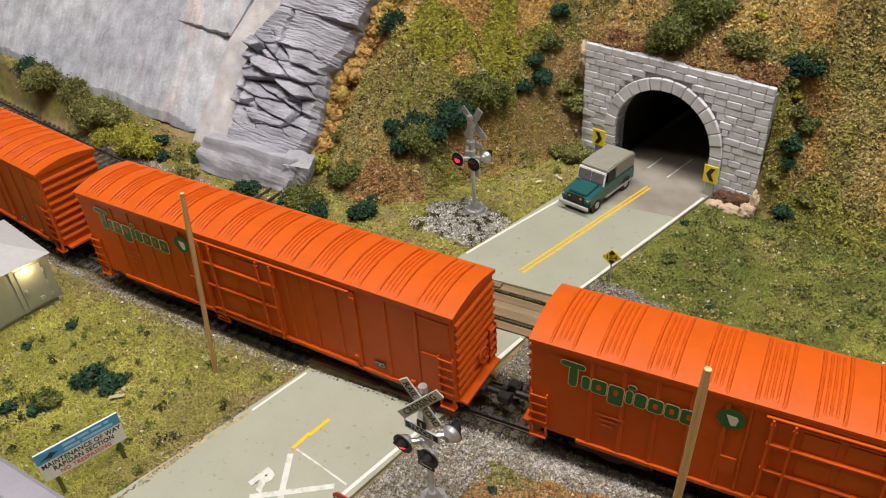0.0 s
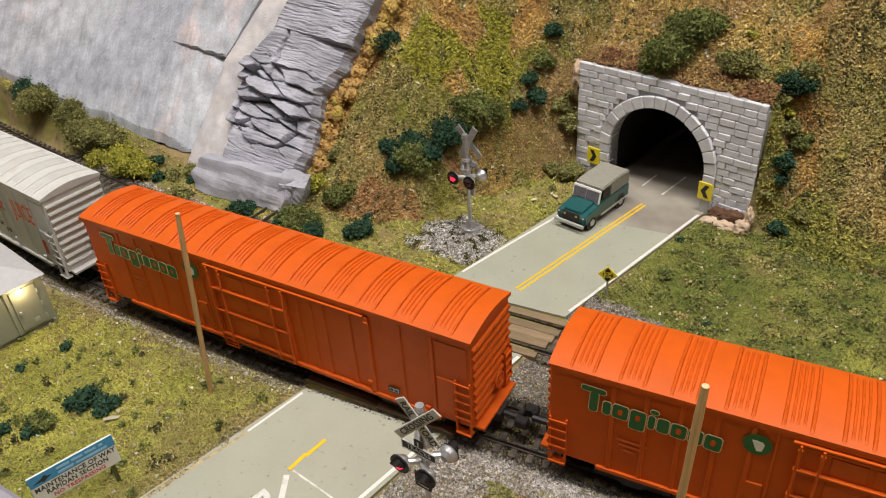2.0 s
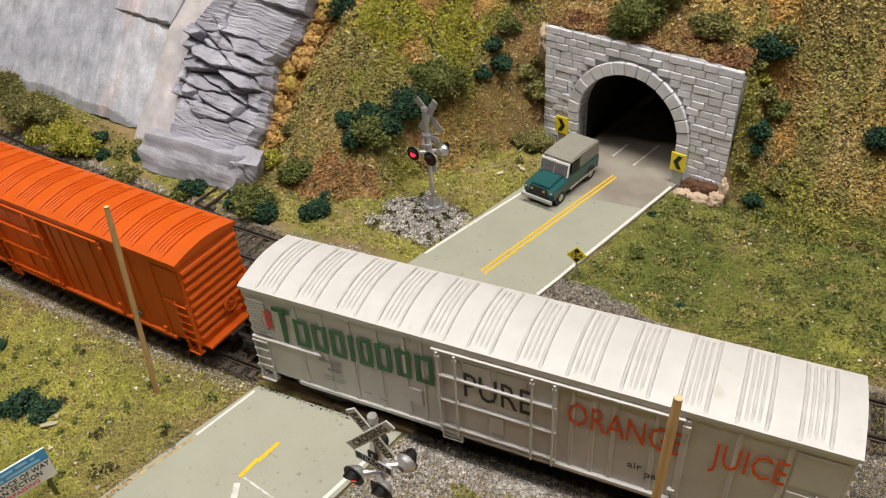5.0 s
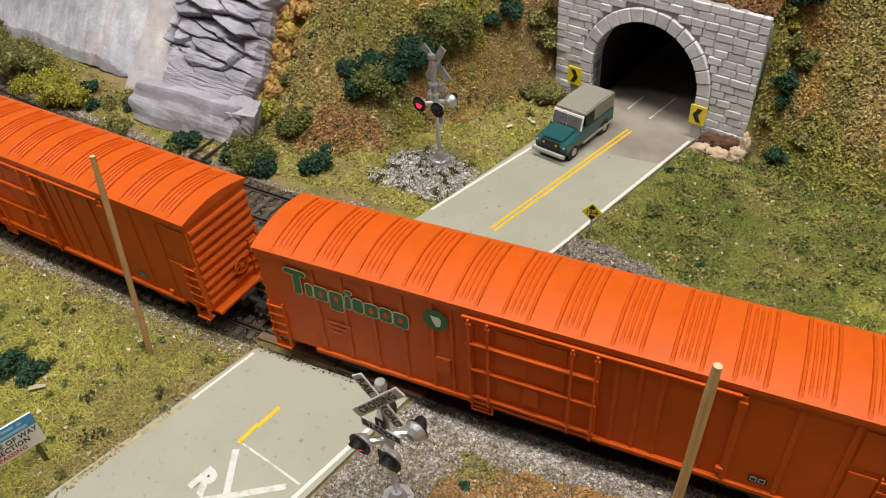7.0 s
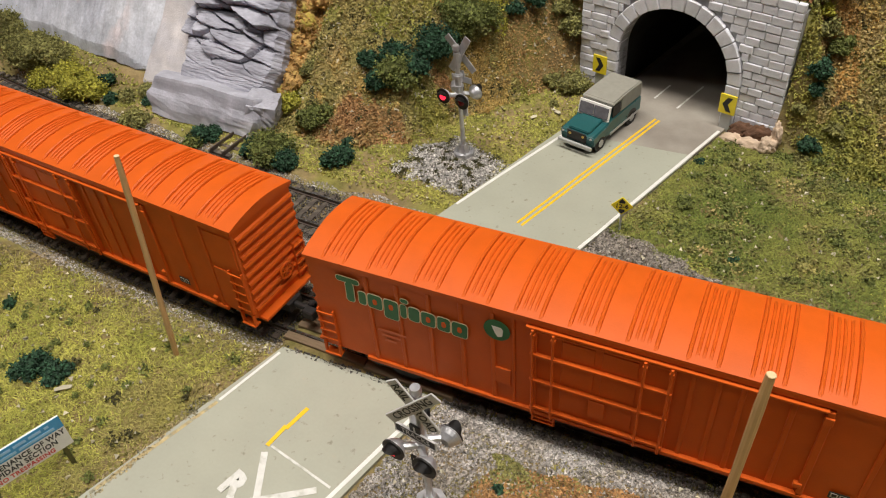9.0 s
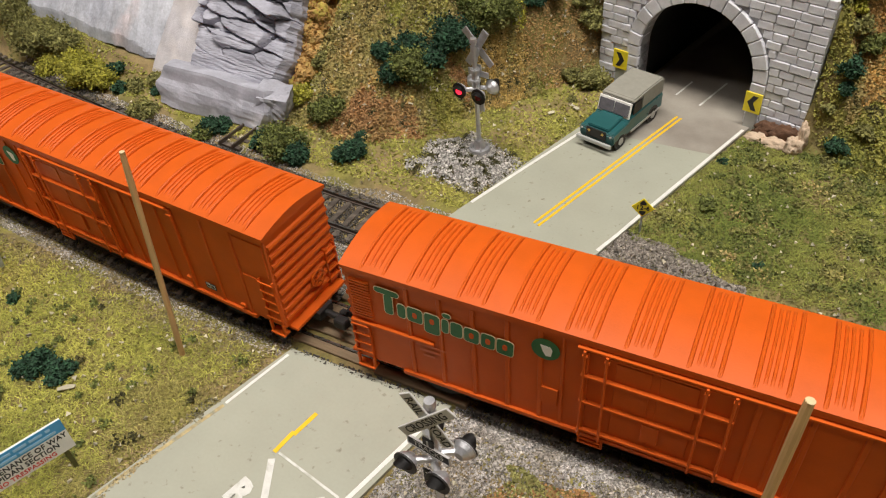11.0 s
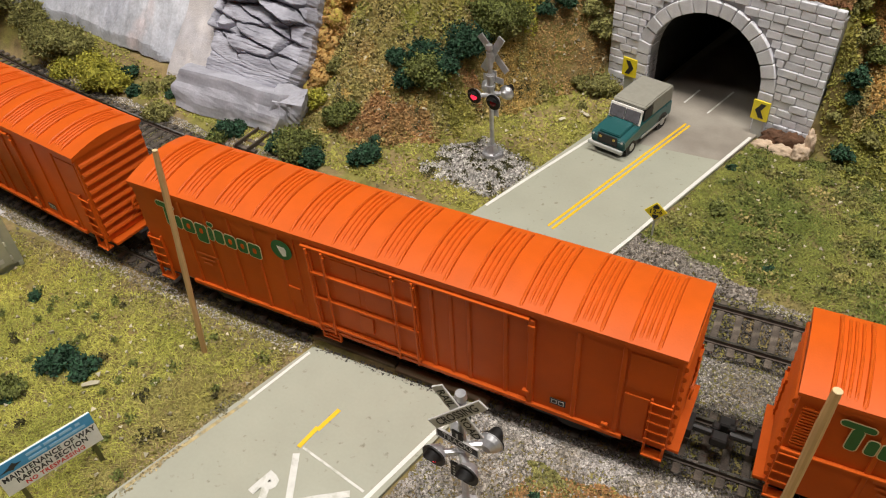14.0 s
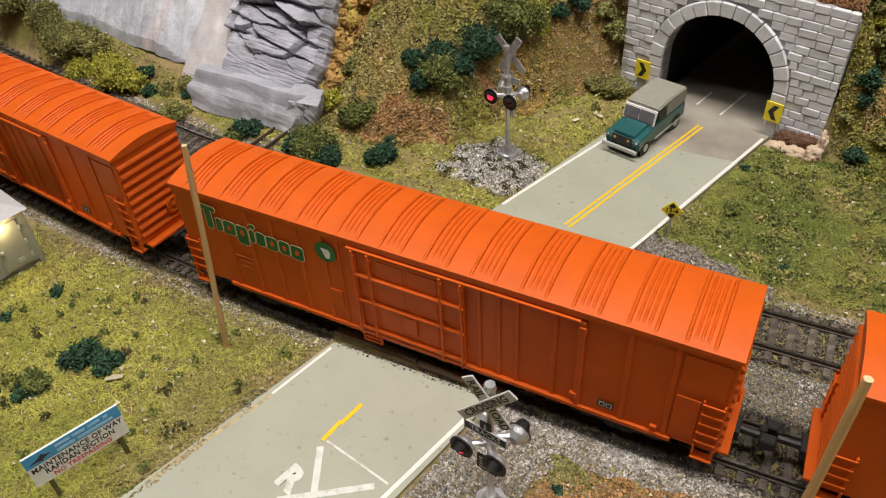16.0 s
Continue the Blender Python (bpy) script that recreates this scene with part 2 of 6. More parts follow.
def bend(x, x0=20.0, k=0.00028, end=-360.0):
    """Sideways place of the near track's middle line."""
    if x >= x0:
        return 0.0
    if x >= end:
        return k * (x - x0) ** 2
    return k * (end - x0) ** 2 + 2 * k * (end - x0) * (x - end)


def far_track(x):
    return 52.5 + bend(x, 60.0, 0.00027)


def road_mid(y):
    """Middle of the road at a distance y across the tracks."""
    if y <= -15:
        return -29.75 + 0.262 * (y + 38)
    if y >= 70:
        return -3.0 + 0.352 * (y - 70)
    return -23.7 + 0.2435 * (y + 15)


# the tunnel's face: u along it, v into the hill
PA = radians(-16.0)
PU, PV = Vector((math.cos(PA), math.sin(PA), 0)), Vector((-math.sin(PA), math.cos(PA), 0))
P0 = Vector((36.0, 193.0, 0.0))
FACE = Matrix.Translation(P0 * MM) @ Matrix.Rotation(PA, 4, "Z")
U0, U1, ARCH_R, SPRING, FACE_TOP = -51.0, 55.0, 28.5, 20.5, 64.5
FOOT = [(-2700, 640), (-700, 235), (-420, 168), (-300, 128), (-240, 114), (-150, 106), (-100, 110), (-76, 118), (-56, 152), (-34, 180), (-20, 194), (-12, 203), (90, 178), (104, 170), (135, 165), (320, 160), (2400, 160)]


def foot(x):
    for (xa, ya), (xb, yb) in zip(FOOT, FOOT[1:]):
        if xa <= x <= xb:
            return ya + (yb - ya) * (x - xa) / (xb - xa)
    return FOOT[0][1]


# foot of the leaning slab: along x, and its distance up the lean
SLAB_AT, SLAB_UP = (-330, -200, -162, -131, -73, -38, -6), (16, 6.2, 0.7, -7, -12.2, -18.2, -20.3)


def lump(x, y, s, seed=0.0):
    return noise.noise(Vector((x / s + seed, y / s - seed, seed)))


def ground(x, y):
    """Height of the land."""
    d = y - foot(x)
    rel = Vector((x, y, 0)) - P0
    u, v = rel.dot(PU), rel.dot(PV)
    over = FACE_TOP - 0.5 + 0.9 * min(v - 4, 95.0) - 1.2 + (3 * lump(x, y, 25) + 1.2 * lump(x, y, 7, 3)) * max(0.0, min(1.0, (v - 5) / 12.0))
    if U0 + 3 < u < U1 - 3 and y > 120:
        return over if v > 4 else -1.5
    if x > 60:
        steep = 1.45 + 2.6 * math.exp(-max(0, u - U1) / 9.0)
    else:
        steep = 0.95 + 0.85 * max(0, min(1, (x + 70) / 50))
    z = -1.5
    if d > 0:
        if x < -130:
            d = max(0.0, d - 7.0)
        z += steep * d * min(1, d / 10.0) ** 0.4
        z = min(z, 150.0 + 0.05 * z)
        if v > 0:
            z = min(z, max(over, 12.0) + 0.5 * max(0, u - U1, U0 - u))
    z += (lump(x, y, 60, 5) * 3.0 + lump(x, y, 18, 2) * 2.2) * (0.25 + min(1.0, max(0, d) / 20.0) * 1.8) + lump(x, y, 6, 1) * 0.5
    if d <= 0 and x > 70 and y > 70:
        z -= 3.0 * min(1, (x - 70) / 40)
    # a bank of turf carries the slab
    if x < -228:
        w = float(np.interp(x + 229, SLAB_AT, SLAB_UP))
        ys, zs = 135 + 0.643 * w, 25 + 0.766 * w
        z = max(z, zs - 2.5 - 0.75 * (ys - y) if y < ys else zs - 2.5)
    # lumpy scenery crust
    crust = 0.25 + 0.75 * max(0.0, min(1.0, d / 12.0))
    z += crust * (lump(x, y, 11, 8) * 2.0 + lump(x, y, 5.2, 4) * 1.3)
    # the bank is packed against the portal's end
    if u > U1 - 1 and v > -2.5 and x > 60:
        z = max(z, min(FACE_TOP - 5.0, 9.0 * (v + 2.5)) * math.exp(-((u - U1) / 13.0) ** 2) + lump(x, y, 8, 6) * 1.5)
    # beds of the tracks and of the road stay level
    for mid in (bend(x), far_track(x)):
        a = abs(y - mid)
        if a < 24:
            w = max(0.0, min(1.0, (a - 15) / 9.0))
            z = (-3.0 - 1.0 * (a > 12)) * (1 - w) + z * w
    if bend(x) < y < far_track(x):
        z = min(z, -3.2)
    a = abs(x - road_mid(y)) - 31
    if a < 8 and y < 215:
        w = max(0.0, a / 8.0)
        z = -1.4 * (1 - w) + min(z, 4) * w if a > 0 else -1.4
    return z

# ---- land ----
def axis(points):
    out = []
    for a, b, n in points:
        out += [a + (b - a) * i / n for i in range(n)]
    return out + [points[-1][1]]


XS = axis([(-2700, -480, 40), (-480, 220, 280), (220, 2400, 40)])
YS = axis([(-420, -130, 24), (-130, 262, 196), (262, 900, 26)])
gv = [(x, y, ground(x, y)) for y in YS for x in XS]
nx = len(XS)
gf = []
for j in range(len(YS) - 1):
    for i in range(nx - 1):
        q = (j * nx + i, j * nx + i + 1, (j + 1) * nx + i + 1, (j + 1) * nx + i)
        zs = [gv[k][2] for k in q]
        mid = Vector((XS[i] + 1, YS[j] + 1, 0)) - P0
        if max(zs) - min(zs) > 30 and U0 - 1 < mid.dot(PU) < U1 + 1 and -4 < mid.dot(PV) < 9:
            continue
        gf.append(q)
land = part("ground", cloud("ground", gv, gf, GROUND, True), None)
tagged(land, "olive and ochre turf-covered model railway land with a steep hillside", "ground", kind="structure")

# ---- room round the layout ----
def plain(name, x0, x1, y0, y1, z0, z1, mat, label, category):
    bm = bmesh.new()
    box(bm, x0, x1, y0, y1, z0, z1)
    return tagged(part(name, bm, mat), label, category, kind="structure")


plain("floor", -3300, 3300, -2300, 1700, -1160, -1100, FLOOR_PAINT, "plain grey concrete room floor", "floor")
plain("ceiling", -3300, 3300, -2300, 1700, 1400, 1460, CEILING_PAINT, "plain white room ceiling", "ceiling")
plain("wall_north", -3300, 3300, 1700, 1760, -1100, 1400, WALL_PAINT, "plain pale room wall", "wall")
plain("wall_south", -3300, 3300, -2360, -2300, -1100, 1400, WALL_PAINT, "plain pale room wall", "wall")
plain("wall_west", -3360, -3300, -2300, 1700, -1100, 1400, WALL_PAINT, "plain pale room wall", "wall")
plain("wall_east", 3300, 3360, -2300, 1700, -1100, 1400, WALL_PAINT, "plain pale room wall", "wall")
plain("benchwork", -2690, 2390, -410, 890, -1100, -60, PLANK, "closed wooden benchwork that carries the layout", "benchwork")

# ---- road ----
def strip(y0, y1, half0, half1, z0, z1, taper=0.0, n=12):
    bm = bmesh.new()
    left, right = [], []
    for i in range(n + 1):
        y = y0 + (y1 - y0) * i / n
        c = road_mid(y)
        left.append((c + half0 + taper * i / n, y))
        right.append((c + half1, y))
    prism(bm, right + left[::-1], z0, z1)
    return bm


road = thing("road", mm(0, 0, 0), "grey-green painted two-lane model road over two tracks", "road", kind="structure")
part("near_road_surface", strip(-150, -15.5, -38.8, 32, -4, 0, 8.7), ROAD, road)
part("between_tracks_surface", strip(14.5, 37.5, -31, 31, -4, 0), ROAD, road)
part("far_road_surface", strip(68.5, 152, -31.5, 31.5, -4, 0), ROAD, road)
part("tunnel_road_surface", strip(152, 300, -31.5, 31.5, -4, 0.02), ROAD_OLD, road, "stained bare grey road leading into the tunnel")


# ---- tunnel face ----
portal = thing("tunnel_portal", FACE, "grey cut-stone road tunnel portal with a round arch", "tunnel portal", kind="structure")


def arch_outline(r, spring, n=20, base=0.0):
    return [(r, base)] + [(r * math.cos(math.pi * i / n), spring + r * math.sin(math.pi * i / n)) for i in range(n + 1)] + [(-r, base)]


def face_wall():
    bm = bmesh.new()
    inner = arch_outline(ARCH_R, SPRING, 20, -3.0)
    outer = [(U1, -3.0)]
    n = 20
    for i in range(n + 1):
        a = math.pi * i / n
        dx, dz = math.cos(a), math.sin(a)
        k = 1e9
        if dx > 1e-6:
            k = min(k, U1 / dx)
        if dx < -1e-6:
            k = min(k, U0 / dx)
        if dz > 1e-6:
            k = min(k, (FACE_TOP - SPRING) / dz)
        outer.append((dx * k, SPRING + dz * k))
    outer.append((U0, -3.0))
    rows = []
    for v in (0.0, 8.0):
        rows.append(([bm.verts.new((x, v, z)) for x, z in inner], [bm.verts.new((x, v, z)) for x, z in outer]))
    m = len(inner)
    for i in range(m - 1):
        (ia, oa), (ib, ob) = rows
        bm.faces.new((ia[i], ia[i + 1], oa[i + 1], oa[i]))
        bm.faces.new((ib[i], ob[i], ob[i + 1], ib[i + 1]))
        bm.faces.new((ia[i], ib[i], ib[i + 1], ia[i + 1]))
        bm.faces.new((oa[i], oa[i + 1], ob[i + 1], ob[i]))
    return bm


part("backing_wall", face_wall(), JOINT, portal, "recessed dark mortar wall")


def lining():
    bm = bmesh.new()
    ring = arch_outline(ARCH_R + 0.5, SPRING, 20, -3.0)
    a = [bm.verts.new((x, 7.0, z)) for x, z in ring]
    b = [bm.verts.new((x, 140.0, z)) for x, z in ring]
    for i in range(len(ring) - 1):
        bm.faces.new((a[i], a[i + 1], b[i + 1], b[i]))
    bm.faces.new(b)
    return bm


# lining coloured near black to stand for the unlit depth
part("tunnel_lining", lining(), TUNNEL_IN, portal, "tunnel bore with its shade painted near black")


def brick_wall():
    rng = random.Random(11)
    cache = {}
    courses = 17
    h = (FACE_TOP + 1.5) / courses
    r_out = ARCH_R + 6.6

    def piece(w, deep):
        key = (round(w * 2) / 2, deep)
        if key not in cache:
            bm = bmesh.new()
            box(bm, -key[0] / 2 + 0.09, key[0] / 2 - 0.09, -0.7 - deep, 1.5, -h / 2 + 0.10, h / 2 - 0.10, 0.36)
            cache[key] = finish("brick", bm, STONE)
        return cache[key]

    for c in range(courses):
        z = -1.5 + (c + 0.5) * h
        dz = max(0.0, abs(z - SPRING) - h / 2) if z > SPRING else 0.0
        half = math.sqrt(max(0.0, r_out ** 2 - dz ** 2)) if z > SPRING else r_out
        if z - h / 2 > SPRING + r_out:
            half = 0.0
        spans = [(U0, U1)] if half <= 0 else [(U0, -half), (half, U1)]
        for a, b in spans:
            x = a - (c % 2) * 3.5
            while x < b - 0.5:
                w = rng.choice((6.5, 7.0, 8.0, 9.0))
                x0, x1 = max(x, a), min(x + w, b)
                if b - x1 < 2.5:
                    x1 = b
                if x1 - x0 > 1.5:
                    me = piece(x1 - x0, rng.choice((0.0, 0.2, 0.4)))
                    part("brick", me, None, portal, at=mm((x0 + x1) / 2, rng.uniform(-0.2, 0.2), z, 0, rng.uniform(-0.6, 0.6), 0))
                x = x1 if x1 > x else x + w
    n = 15
    for i in range(n):
        a0, a1 = math.pi * (i + 0.03) / n, math.pi * (i + 0.97) / n
        bm = bmesh.new()
        pts = [(r * math.cos(a), SPRING + r * math.sin(a)) for r, a in ((ARCH_R, a0), (r_out, a0), (r_out, (a0 + a1) / 2), (r_out, a1), (ARCH_R, a1), (ARCH_R, (a0 + a1) / 2))]
        prism(bm, pts, -7.0, 1.9 + rng.uniform(-0.2, 0.3), Matrix.Rotation(radians(90), 4, "X"))
        bmesh.ops.bevel(bm, geom=list(bm.edges), offset=0.35, segments=1, affect="EDGES")
        part("voussoir", bm, STONE, portal)
    for s in (-1, 1):
        for j in range(4):
            z0 = -2 + j * (SPRING + 2) / 4
            bm = bmesh.new()
            a, b = sorted((s * ARCH_R, s * r_out))
            box(bm, a, b, -1.9 - rng.uniform(0, 0.3), 7, z0 + 0.2, z0 + (SPRING + 2) / 4 - 0.2, 0.4)
            part("jamb_stone", bm, STONE, portal)


brick_wall()

# ---- road markings ----
def tape(name, pts, width, z, mat, label=""):
    bm = bmesh.new()
    a, b = Vector(pts[0]), Vector(pts[1])
    d = (b - a).normalized()
    n = Vector((-d.y, d.x)) * width / 2
    prism(bm, [tuple(a - n), tuple(b - n), tuple(b + n), tuple(a + n)], z, z + 0.12)
    return part(name, bm, mat, road, label)


def chain(name, pts, width, z, mat, label=""):
    """A hand-laid line of tape with slight bends."""
    bm = bmesh.new()
    left, right = [], []
    for i, p in enumerate(pts):
        a, b = Vector(pts[max(0, i - 1)]), Vector(pts[min(len(pts) - 1, i + 1)])
        d = (b - a).normalized()
        n = Vector((-d.y, d.x)) * width / 2
        left.append(tuple(Vector(p) + n))
        right.append(tuple(Vector(p) - n))
    prism(bm, right + left[::-1], z, z + 0.12)
    return part(name, bm, mat, road, label)


chain("edge_line", [(-53.4, -18.4), (-57.2, -31.5), (-60.8, -44.1)], 1.05, 0, WHITE_TAPE)
chain("edge_line", [(-61.0, -45), (-68.1, -65), (-72, -75.1), (-76.5, -89)], 1.3, -0.06, material("yellowed_worn_line", (0.50, 0.40, 0.20), 0.8, vary=0.25, bump=0.2, dirt=(0.30, 0.29, 0.2), dirt_at=0.48, dirt_scale=300))
chain("edge_line", [(5.0, -20.5), (3.9, -24.8), (0.2, -37.4), (-7.2, -63.3), (-17, -99), (-22, -120)], 1.45, 0, WHITE_TAPE)
chain("edge_line", [(19.0, 36.0), (16.2, 26), (14.0, 17.5)], 1.7, 0, WHITE_TAPE)
chain("edge_line", [(-29.2, 82.5), (-17.5, 113), (-4, 147), (2, 162)], 1.4, 0, WHITE_TAPE)
chain("edge_line", [(28.5, 73), (33, 85), (40, 106), (53, 143), (64.5, 176)], 1.4, 0, WHITE_TAPE)
tape("centre_line", [(0.0, 79.5), (34.6, 177)], 1.05, 0, YELLOW)
tape("centre_line", [(2.2, 78.5), (36.6, 176)], 1.05, 0, YELLOW)
tape("centre_line", [(-30.6, -35.6), (-32.9, -45.4)], 1.5, 0, YELLOW)
tape("centre_line", [(-33.4, -44.4), (-34.9, -53.2)], 1.5, 0.03, YELLOW)
tape("stop_cross_edge", [(-33.4, -52.8), (-8.1, -58.5)], 0.8, 0, WORN_WHITE)
tape("crossing_mark", [(-34.2, -55.5), (-25.2, -74.0)], 2.2, 0, WORN_WHITE, "worn white pavement crossing stroke")
tape("crossing_mark", [(-36, -77), (-11.5, -60.8)], 2.2, 0.004, WORN_WHITE)
tape("lane_dash", [(29.5, 196), (34, 211)], 0.9, 0.02, WORN_WHITE)
tape("lane_dash", [(42, 190), (50, 215)], 0.9, 0.02, WORN_WHITE)
part("pavement_letter", lettering("R", 11, WORN_WHITE, "pavement_letter", 0.06, bold=0.06), None, road, "worn white letter on the road", at=mm(-36.4, -69.3, 0.08, 0, 0, -16))

# ---- tracks ----
def track(name, mid, x0, x1, label):
    top = thing(name, mm(0, 0, 0), label, "railway track", "railway tracks", "structure")
    xs = [x0, -1200, -700] + [v for v in range(-500, 261, 20)] + [700, x1]

    def run(off0, off1, z0, z1):
        bm = bmesh.new()
        rows = []
        for x in xs:
            y = mid(x)
            rows.append([bm.verts.new((x, y + o, z)) for o, z in ((off0, z0), (off1, z0), (off1, z1), (off0, z1))])
        for a, b in zip(rows, rows[1:]):
            for i in range(4):
                bm.faces.new((a[i], a[(i + 1) % 4], b[(i + 1) % 4], b[i]))
        bm.faces.new(rows[0])
        bm.faces.new(rows[-1][::-1])
        return bm

    for s in (-1, 1):
        c = s * 8.6
        rail = part("rail", run(c - 0.32, c + 0.32, -1.75, -0.25), RAIL, top)
        part("rail_head", run(c - 0.42, c + 0.42, -0.27, 0.0), RAIL_TOP, rail, "polished bright rail head")
        part("rail_foot", run(c - 1.0, c + 1.0, -2.1, -1.7), RAIL, rail)
    bm = bmesh.new()
    box(bm, -1.25, 1.25, -13.4, 13.4, -4.0, -2.05, 0.15)
    me = finish("tie", bm, TIE)
    rng = random.Random(4)
    x, n = -470.0, 0
    while x < 240 and n < 300:
        if not (mid is bend and -48 < x < 12):
            y = mid(x)
            a = math.degrees(math.atan((mid(x + 5) - mid(x - 5)) / 10))
            part("tie", me, None, top, at=mm(x + rng.uniform(-0.3, 0.3), y, 0, 0, 0, a + rng.uniform(-1, 1)))
        x += 6.4
        n += 1
    return top


near_track = track("near_track", bend, -2600, 2300, "model railway track with dark ties under the train")
back_track = track("far_track", far_track, -2600, 2300, "empty model railway track with dark weathered ties")


def planks(name, mid, y_offsets, x_of, label):
    top = thing(name, mm(0, 0, 0), label, "level crossing", "crossing timbers")
    rng = random.Random(8)
    for o, w in y_offsets:
        for part_x in (0, 1):
            x0 = x_of(mid(0) + o) - 34 + part_x * 35
            bm = bmesh.new()
            box(bm, x0, x0 + 34.4, -w / 2, w / 2, -2.4, -0.15 + rng.uniform(-0.15, 0.1), 0.2)
            part("plank", bm, PLANK, top, at=mm(0, mid(x0 + 17) + o, 0, 0, 0, math.degrees(math.atan((mid(x0 + 34) - mid(x0)) / 34))))
    return top


planks("far_crossing_timbers", far_track, [(-12.6, 3.6), (-4.6, 4.6), (0.2, 4.6), (4.8, 4.2), (12.0, 3.6)], road_mid, "brown weathered crossing timbers between the rails")
planks("near_crossing_timbers", bend, [(-12.2, 3.4), (-4.6, 4.6), (0.2, 4.6), (4.8, 4.2), (12.2, 3.6)], road_mid, "dark brown crossing timbers beside the road")

# dark spur that runs out from under the boulder
spur = thing("spur_track", mm(-157, 82, 0, 0, 0, 84), "short dark disused spur track under a boulder", "railway track", "railway tracks", "structure")
for s in (-1, 1):
    bm = bmesh.new()
    box(bm, -2, 44, s * 4.0 - 0.4, s * 4.0 + 0.4, -1.5, 0.6)
    part("rail", bm, RAIL, spur)
bm = bmesh.new()
box(bm, -1.2, 1.2, -7, 7, -3, -1.4, 0.15)
sp_tie = finish("tie", bm, TIE)
for i in range(7):
    part("tie", sp_tie, None, spur, at=mm(i * 6.2, 0, 0))

# ---- the train ----
def roof_z(y):
    """Arched roof height over the rail."""
    return 53.8 - 2.6 * (abs(y) / 15.8) ** 1.8


def arc_strip(x0, x1, lift, y1=15.8, n=12, skirt=1.2):
    bm = bmesh.new()
    rows = []
    for x in (x0, x1):
        pts = [(-y1, roof_z(y1) - skirt)] + [(-y1 + 2 * y1 * i / n, roof_z(-y1 + 2 * y1 * i / n) + lift) for i in range(n + 1)] + [(y1, roof_z(y1) - skirt)]
        rows.append([bm.verts.new((x, y, z)) for y, z in pts])
    a, b = rows
    for i in range(len(a) - 1):
        bm.faces.new((a[i], a[i + 1], b[i + 1], b[i]))
    bm.faces.new(a)
    bm.faces.new(b[::-1])
    bm.faces.new((a[0], b[0], b[-1], a[-1]))
    return bm


def roof_rib(half, lift, reach, n=22):
    """A soft pressed rib that runs over the roof and fades out at both eaves."""
    bm = bmesh.new()
    rows = []
    for i in range(n + 1):
        y = -reach + 2 * reach * i / n
        k = min(1.0, (reach - abs(y)) / 2.2)
        rows.append([bm.verts.new((x, y, roof_z(y) - 0.06 + lift * h * k)) for x, h in ((-half, 0), (-half * 0.6, 0.75), (0, 1.0), (half * 0.6, 0.75), (half, 0))])
    for a, b in zip(rows, rows[1:]):
        for j in range(4):
            bm.faces.new((a[j], a[j + 1], b[j + 1], b[j]))
    return bm


def slab(x0, x1, y0, y1, z0, z1, bevel=0.12):
    bm = bmesh.new()
    box(bm, x0, x1, y0, y1, z0, z1, bevel)
    return bm


def ring(bm, cx, cy, r_out, r_in, z0, z1, sx=1.0, n=18, a0=0.0, a1=360.0):
    full = a1 - a0 >= 360
    pts = [radians(a0 + (a1 - a0) * i / n) for i in range(n + (0 if full else 1))]
    loops = [[bm.verts.new((cx + math.cos(a) * r * sx, cy + math.sin(a) * r, z)) for a in pts] for r, z in ((r_out, z0), (r_out, z1), (r_in, z1), (r_in, z0))]
    m = len(pts)
    for k in range(4):
        p, q = loops[k], loops[(k + 1) % 4]
        for i in range(m if full else m - 1):
            j = (i + 1) % m
            bm.faces.new((p[i], p[j], q[j], q[i]))


def tablet(x0, x1, y0, y1, z0, z1, lean=0.0, round_=0.7):
    """A flat slab with rounded corners."""
    bm = bmesh.new()
    r = min(round_, (x1 - x0) / 2.01, (y1 - y0) / 2.01)
    pts = []
    for cx, cy, a in ((x1 - r, y1 - r, 0), (x0 + r, y1 - r, 90), (x0 + r, y0 + r, 180), (x1 - r, y0 + r, 270)):
        for k in range(4):
            t = radians(a + 30 * k)
            x, y = cx + r * math.cos(t), cy + r * math.sin(t)
            pts.append((x + lean * (y - y0), y))
    prism(bm, pts, z0, z1)
    return bm


# plain slabs that stand for the word mark: left, right, low, high
SCRIPT = [(-1.5, 8.0, 8.4, 10.6), (2.2, 5.4, -0.4, 8.6), (7.4, 10.4, 0, 6.0), (11.2, 17.0, 0, 6.2), (17.9, 23.6, -2.6, 6.2), (24.6, 27.0, 0, 6.2), (24.9, 27.8, 7.2, 8.9), (27.9, 32.2, 0, 6.2), (33.0, 38.4, 0, 6.0), (39.3, 44.2, 0, 6.1), (45.0, 50.8, -0.3, 6.1)]
BLOCK = [(7.6, 13.2), (14.8, 20.4), (22.0, 27.4), (29.2, 30.9), (32.6, 37.8), (39.4, 45.0), (46.8, 52.2), (54.0, 60.4)]


FADED = material("faded_marks", (0.62, 0.11, 0.012), 0.5, vary=0.05, bump=0)
GREY_INK = material("grey_ink", (0.20, 0.20, 0.20), 0.5, vary=0.05, bump=0)


